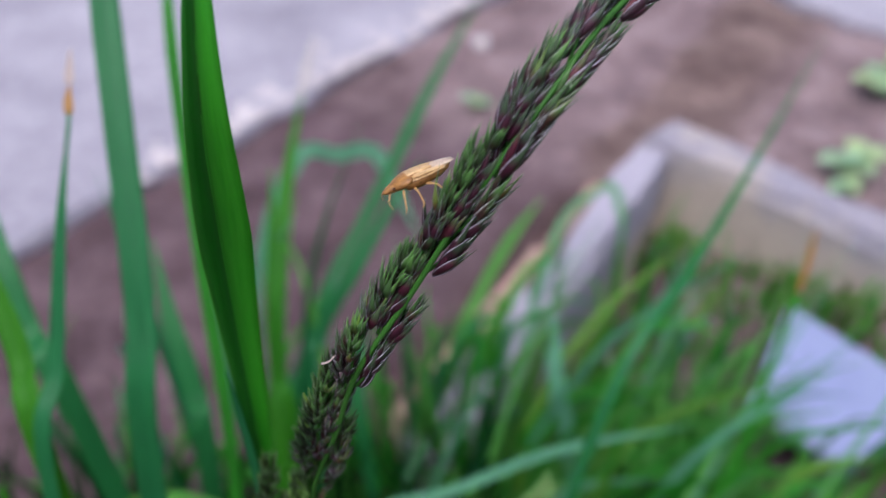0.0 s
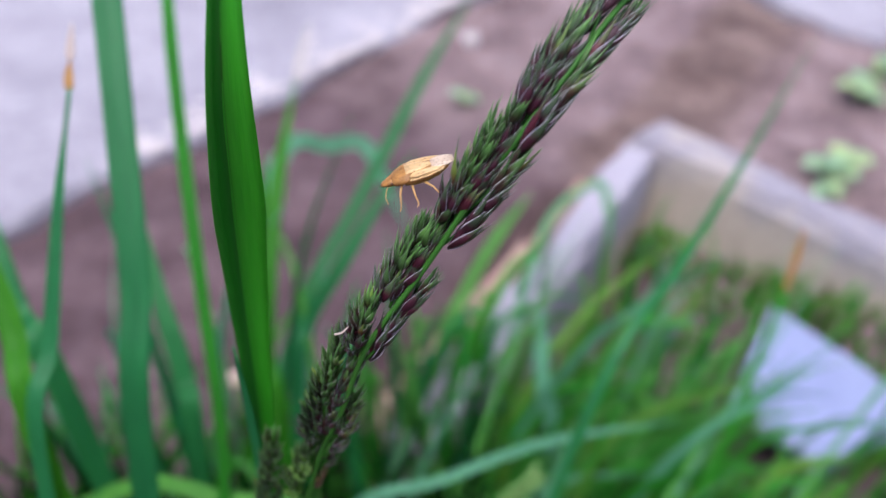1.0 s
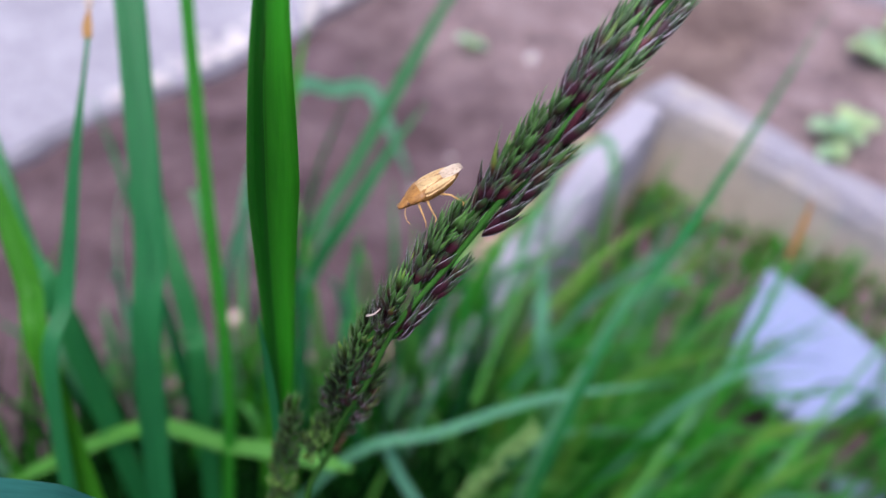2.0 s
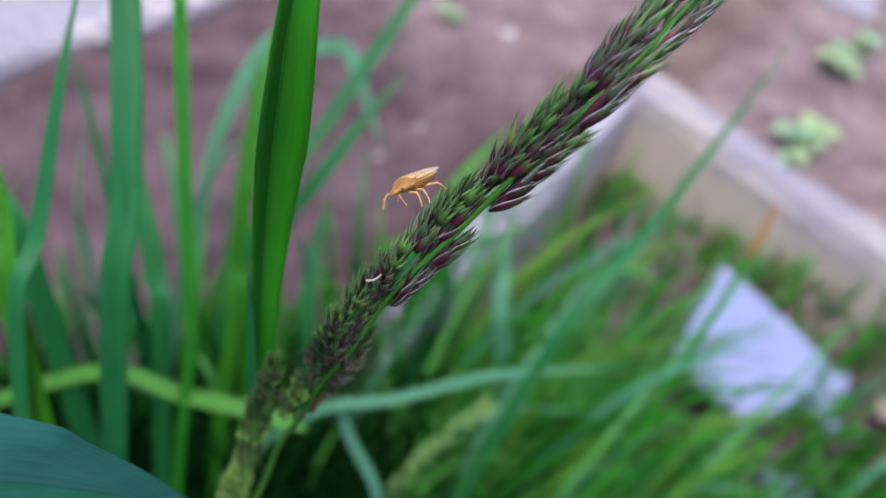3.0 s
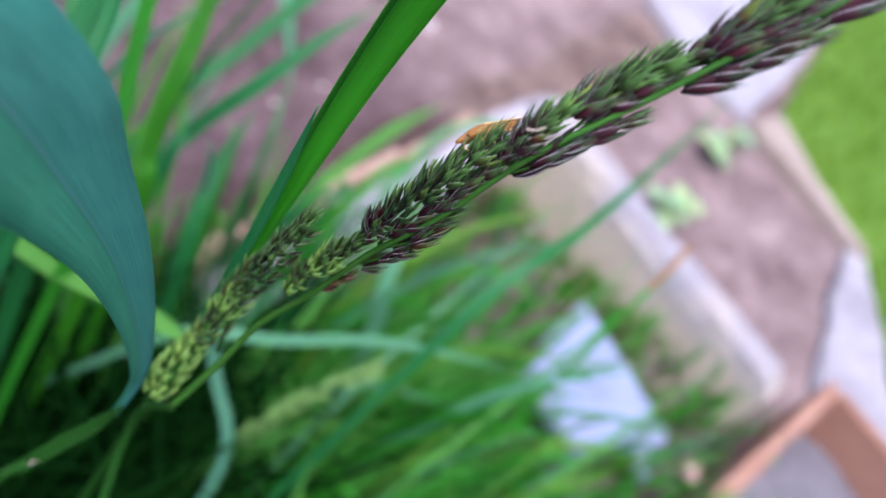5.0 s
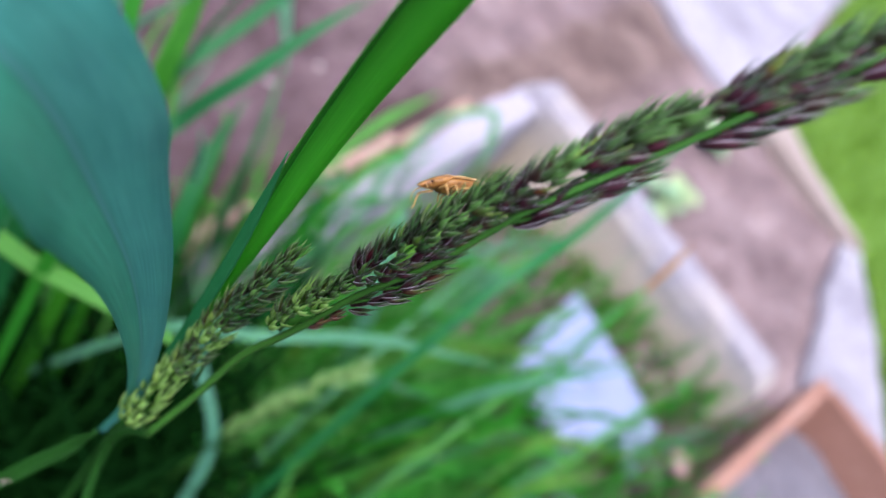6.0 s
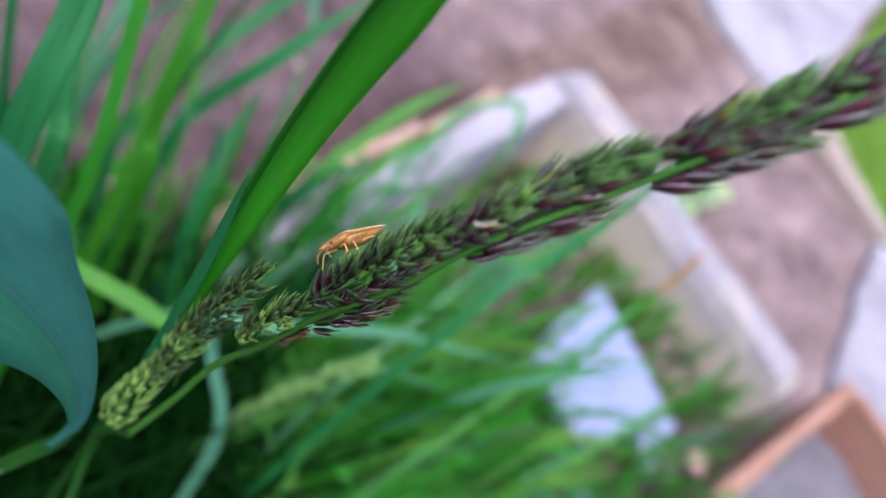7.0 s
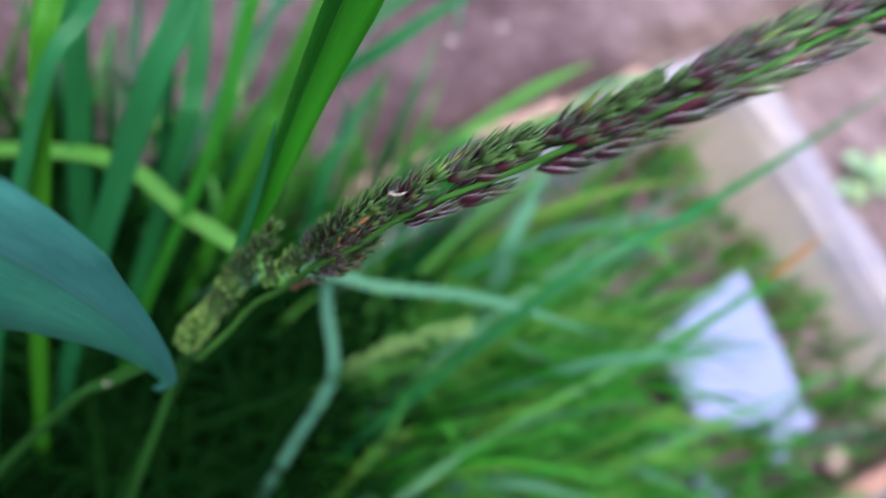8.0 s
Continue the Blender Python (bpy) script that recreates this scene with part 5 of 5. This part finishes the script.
def build_bug():
    mm = 0.00103
    bug = new("shield_bug")

    def shell(name, mat, secs, label=""):
        bm = bmesh.new()
        add_shell(bm, [(a * mm, b * mm, c * mm * 1.1, d * mm * 1.15, e * mm) for a, b, c, d, e in secs])
        return part(name, bm, mat, bug, label)

    shell("abdomen", BUG_SHELL, [(-4.9, 0.25, 0.12, 0.1, 0.25), (-4.4, 1.0, 0.35, 0.5, 0.2), (-3.0, 1.75, 0.55, 0.95, 0.15), (-1.2, 2.05, 0.7, 1.2, 0.1), (0.4, 2.0, 0.75, 1.2, 0.1), (1.6, 1.7, 0.7, 1.0, 0.1), (2.0, 0.9, 0.5, 0.6, 0.1)])
    shell("pronotum", BUG_SHELL, [(0.4, 1.2, 0.4, 0.2, 0.70), (1.0, 2.1, 0.62, 0.5, 0.45), (1.7, 2.0, 0.68, 0.7, 0.30), (2.5, 1.62, 0.62, 0.75, 0.18), (3.1, 1.25, 0.52, 0.65, 0.08), (3.3, 0.9, 0.4, 0.4, 0.05)])
    shell("bug_head", BUG_SHELL, [(2.9, 1.0, 0.5, 0.6, 0.05), (3.4, 1.0, 0.46, 0.6, 0.0), (3.9, 0.82, 0.38, 0.5, -0.08), (4.4, 0.52, 0.26, 0.34, -0.18), (4.85, 0.22, 0.12, 0.15, -0.27)])
    shell("scutellum", BUG_PALE, [(1.2, 1.2, 0.16, 0.3, 1.0), (0.2, 1.05, 0.22, 0.3, 0.95), (-1.2, 0.75, 0.2, 0.3, 0.82), (-2.4, 0.42, 0.15, 0.25, 0.66), (-3.0, 0.12, 0.06, 0.1, 0.56)], "straw-coloured striped shield")
    shell("side_margin", BUG_PALE, [(-4.7, 0.45, 0.05, 0.05, 0.38), (-3.6, 1.75, 0.06, 0.06, 0.40), (-1.6, 2.28, 0.07, 0.07, 0.42), (0.4, 2.26, 0.07, 0.07, 0.44), (1.2, 2.05, 0.06, 0.06, 0.44), (1.5, 1.2, 0.04, 0.04, 0.44)], "thin pale flattened edge of the body")
    for sgn in (1, -1):
        bm = bmesh.new()
        add_shell(bm, [tuple(v * mm for v in s) for s in [(1.0, 0.35, 0.1, 0.15, 0.0), (0.0, 0.6, 0.16, 0.2, 0.0), (-1.6, 0.62, 0.16, 0.2, -0.05), (-3.0, 0.5, 0.12, 0.16, -0.12), (-3.7, 0.2, 0.06, 0.1, -0.18)]])
        for v in bm.verts:
            v.co.y += sgn * (1.45 * mm - abs(v.co.x) * 0.08)
            v.co.z += 0.72 * mm
        part("forewing", bm, BUG_PALE, bug)
        bm = bmesh.new()
        bmesh.ops.create_icosphere(bm, subdivisions=2, radius=0.24 * mm)
        for v in bm.verts:
            v.co += Vector((3.35 * mm, sgn * 0.92 * mm, 0.05 * mm))
        part("eye", bm, BUG_EYE, bug)
        bm = bmesh.new()
        add_tube(bm, [Vector(q) * mm for q in ((3.9, sgn * 0.55, -0.35), (4.4, sgn * 1.3, -0.6), (4.7, sgn * 1.9, -1.2), (4.6, sgn * 2.3, -1.9))], [0.00006, 0.00006, 0.00005, 0.00005], 6, 14)
        part("antenna", bm, BUG_LEG, bug)
    shell("wing_membrane", BUG_WING, [(-2.3, 0.9, 0.15, 0.3, 0.72), (-3.4, 1.25, 0.16, 0.35, 0.66), (-4.5, 1.15, 0.14, 0.3, 0.58), (-5.4, 0.7, 0.06, 0.1, 0.52)], "pale translucent wing tip")
    legs = []
    for x, reach, back in ((2.2, 1.35, 1.0), (0.9, 1.55, -0.3), (-0.3, 1.85, -1.6)):
        for sgn in (1, -1):
            hip = Vector((x, sgn * 0.7, -0.75)) * mm
            bm = bmesh.new()
            add_tube(bm, [Vector(q) * mm for q in ((0, 0, 0), (back * 0.35, sgn * 0.7 * reach, 0.05), (back * 0.7, sgn * 1.35 * reach, 0.0))], [0.00017, 0.00017, 0.00012], 7, 9)
            add_tube(bm, [Vector(q) * mm for q in ((back * 0.7, sgn * 1.35 * reach, 0.0), (back * 0.95, sgn * 1.65 * reach, -0.75), (back * 1.2, sgn * 1.8 * reach, -1.6), (back * 1.2 + 0.3, sgn * 1.95 * reach, -1.95))], [0.00013, 0.0001, 0.00008, 0.00006], 6, 12)
            leg = part("leg", bm, BUG_LEG, bug)
            leg.location = hip
            legs.append((leg, hip, sgn))
    tagged(bug, "ochre brown striped shield bug walking down the seed head", "bug")
    return bug, legs


BUG, LEGS = build_bug()


# ---------------- what moves ----------------
def motions():
    walk(BUG, [
        (0, pose(-0.0036, 0.0904, 0.4865, 19.7, 10.8, -155.7)),
        (0.5, pose(-0.0048, 0.0903, 0.4842, 7.5, 18.4, -164.1)),
        (1, pose(-0.0061, 0.0907, 0.4825, 2.0, 15.4, -168.2)),
        (1.5, pose(-0.0092, 0.0903, 0.4795, 6.5, 24.5, -159.1)),
        (1.7, pose(-0.0091, 0.0898, 0.4789, 8.4, 25.5, -156.6)),
        (2.8, pose(-0.0114, 0.0906, 0.4728, 28.3, -1.2, -134.4)),
        (3, pose(-0.0122, 0.0916, 0.4713, 34.5, -8.7, -128.5)),
        (3.5, pose(-0.0128, 0.0912, 0.4667, 41.7, -2.8, -134.3)),
        (4, pose(-0.0146, 0.0900, 0.4625, 50.4, 0.4, -132.9)),
        (4.5, pose(-0.0158, 0.0889, 0.4573, 58.8, 19.4, -135.5)),
        (4.7, pose(-0.0164, 0.0880, 0.4560, 59.9, 25.3, -142.4)),
        (5.8, pose(-0.0181, 0.0916, 0.4490, 62.1, -1.4, -154.3)),
        (6, pose(-0.0190, 0.0911, 0.4480, 64.1, 1.6, -154.0)),
        (6.5, pose(-0.0222, 0.0910, 0.4423, 68.8, 9.4, -144.0)),
        (7, pose(-0.0232, 0.0912, 0.4381, 72.8, 9.1, -138.5)),
        (7.5, pose(-0.0219, 0.0912, 0.4369, 74.1, -11.3, -132.2)),
        (7.7, pose(-0.0205, 0.0905, 0.4368, 88.0, 10.0, -120.0)),
        (7.85, pose(-0.0192, 0.0895, 0.4362, 110.0, 35.0, -105.0)),
        (8, pose(-0.0182, 0.0885, 0.4355, 130.0, 55.0, -95.0)),
    ])
    # the broad bluish leaf is moved row by row to fit the camera's view
    walk(FLAG_LEAF, [
        (0, pose(0.0190, 0.0392, -0.0047, 6.42, -3.10, -0.23)),
        (2.8, pose(0.0194, 0.0370, -0.0068, 6.42, -3.10, -0.23)),
        (3, pose(0.0119, 0.0316, -0.0073, 5.50, -1.84, 0.04)),
        (3.5, pose(0.0042, 0.0362, -0.0087, 6.16, -0.52, 0.45)),
        (4, pose(-0.0060, 0.0375, -0.0080, 6.05, 1.00, 0.90)),
        (4.5, pose(0.0397, 0.0141, 0.0047, 1.11, -5.41, 4.79)),
        (4.7, pose(0.0393, 0.0182, 0.0036, 2.00, -5.67, 3.82)),
        (5.8, pose(0.0153, 0.0050, 0.0042, 0.56, -2.26, -0.44)),
        (6, pose(0.0143, 0.0005, 0.0056, -0.30, -2.10, -0.48)),
        (6.5, pose(-0.0026, -0.0008, -0.0013, 0.00, -0.00, 0.00)),
        (7, pose(-0.0029, 0.0045, -0.0035, 0.92, 0.09, 0.11)),
        (7.5, pose(0.0054, 0.0241, -0.0043, 3.93, -1.06, 0.11)),
        (8, pose(-0.0384, 0.0151, -0.0105, 3.65, 4.49, -11.58)),
    ])
    # small turns of the broad green leaf on its foot, fitted to the camera's view
    foot = Matrix.Translation((-0.060, 0.095, 0.0))
    walk(BROAD_LEAF, [(t, foot @ pose(0, 0, 0, rx, ry, 0) @ foot.inverted()) for t, rx, ry in (
        (0, -0.05, -0.04), (1.5, -0.02, 0.0), (3, 0.08, 0.04), (4.5, 0.02, 0.07), (5.5, 0.40, -0.10), (6.5, 0.80, -0.24), (7.2, 0.40, -0.20), (8, -0.35, -0.14))])
    # the legs step in two sets of three
    for k, (leg, hip, sgn) in enumerate(LEGS):
        first = (k in (0, 3, 4))
        rows = []
        for j in range(17):
            t = j * 0.5
            swing = (14 if (j % 2 == 0) == first else -14) * (0.4 if t < 1.2 else 1.0)
            rows.append((t, pose(hip.x, hip.y, hip.z, 0, 0, swing * sgn)))
        walk(leg, rows)


motions()
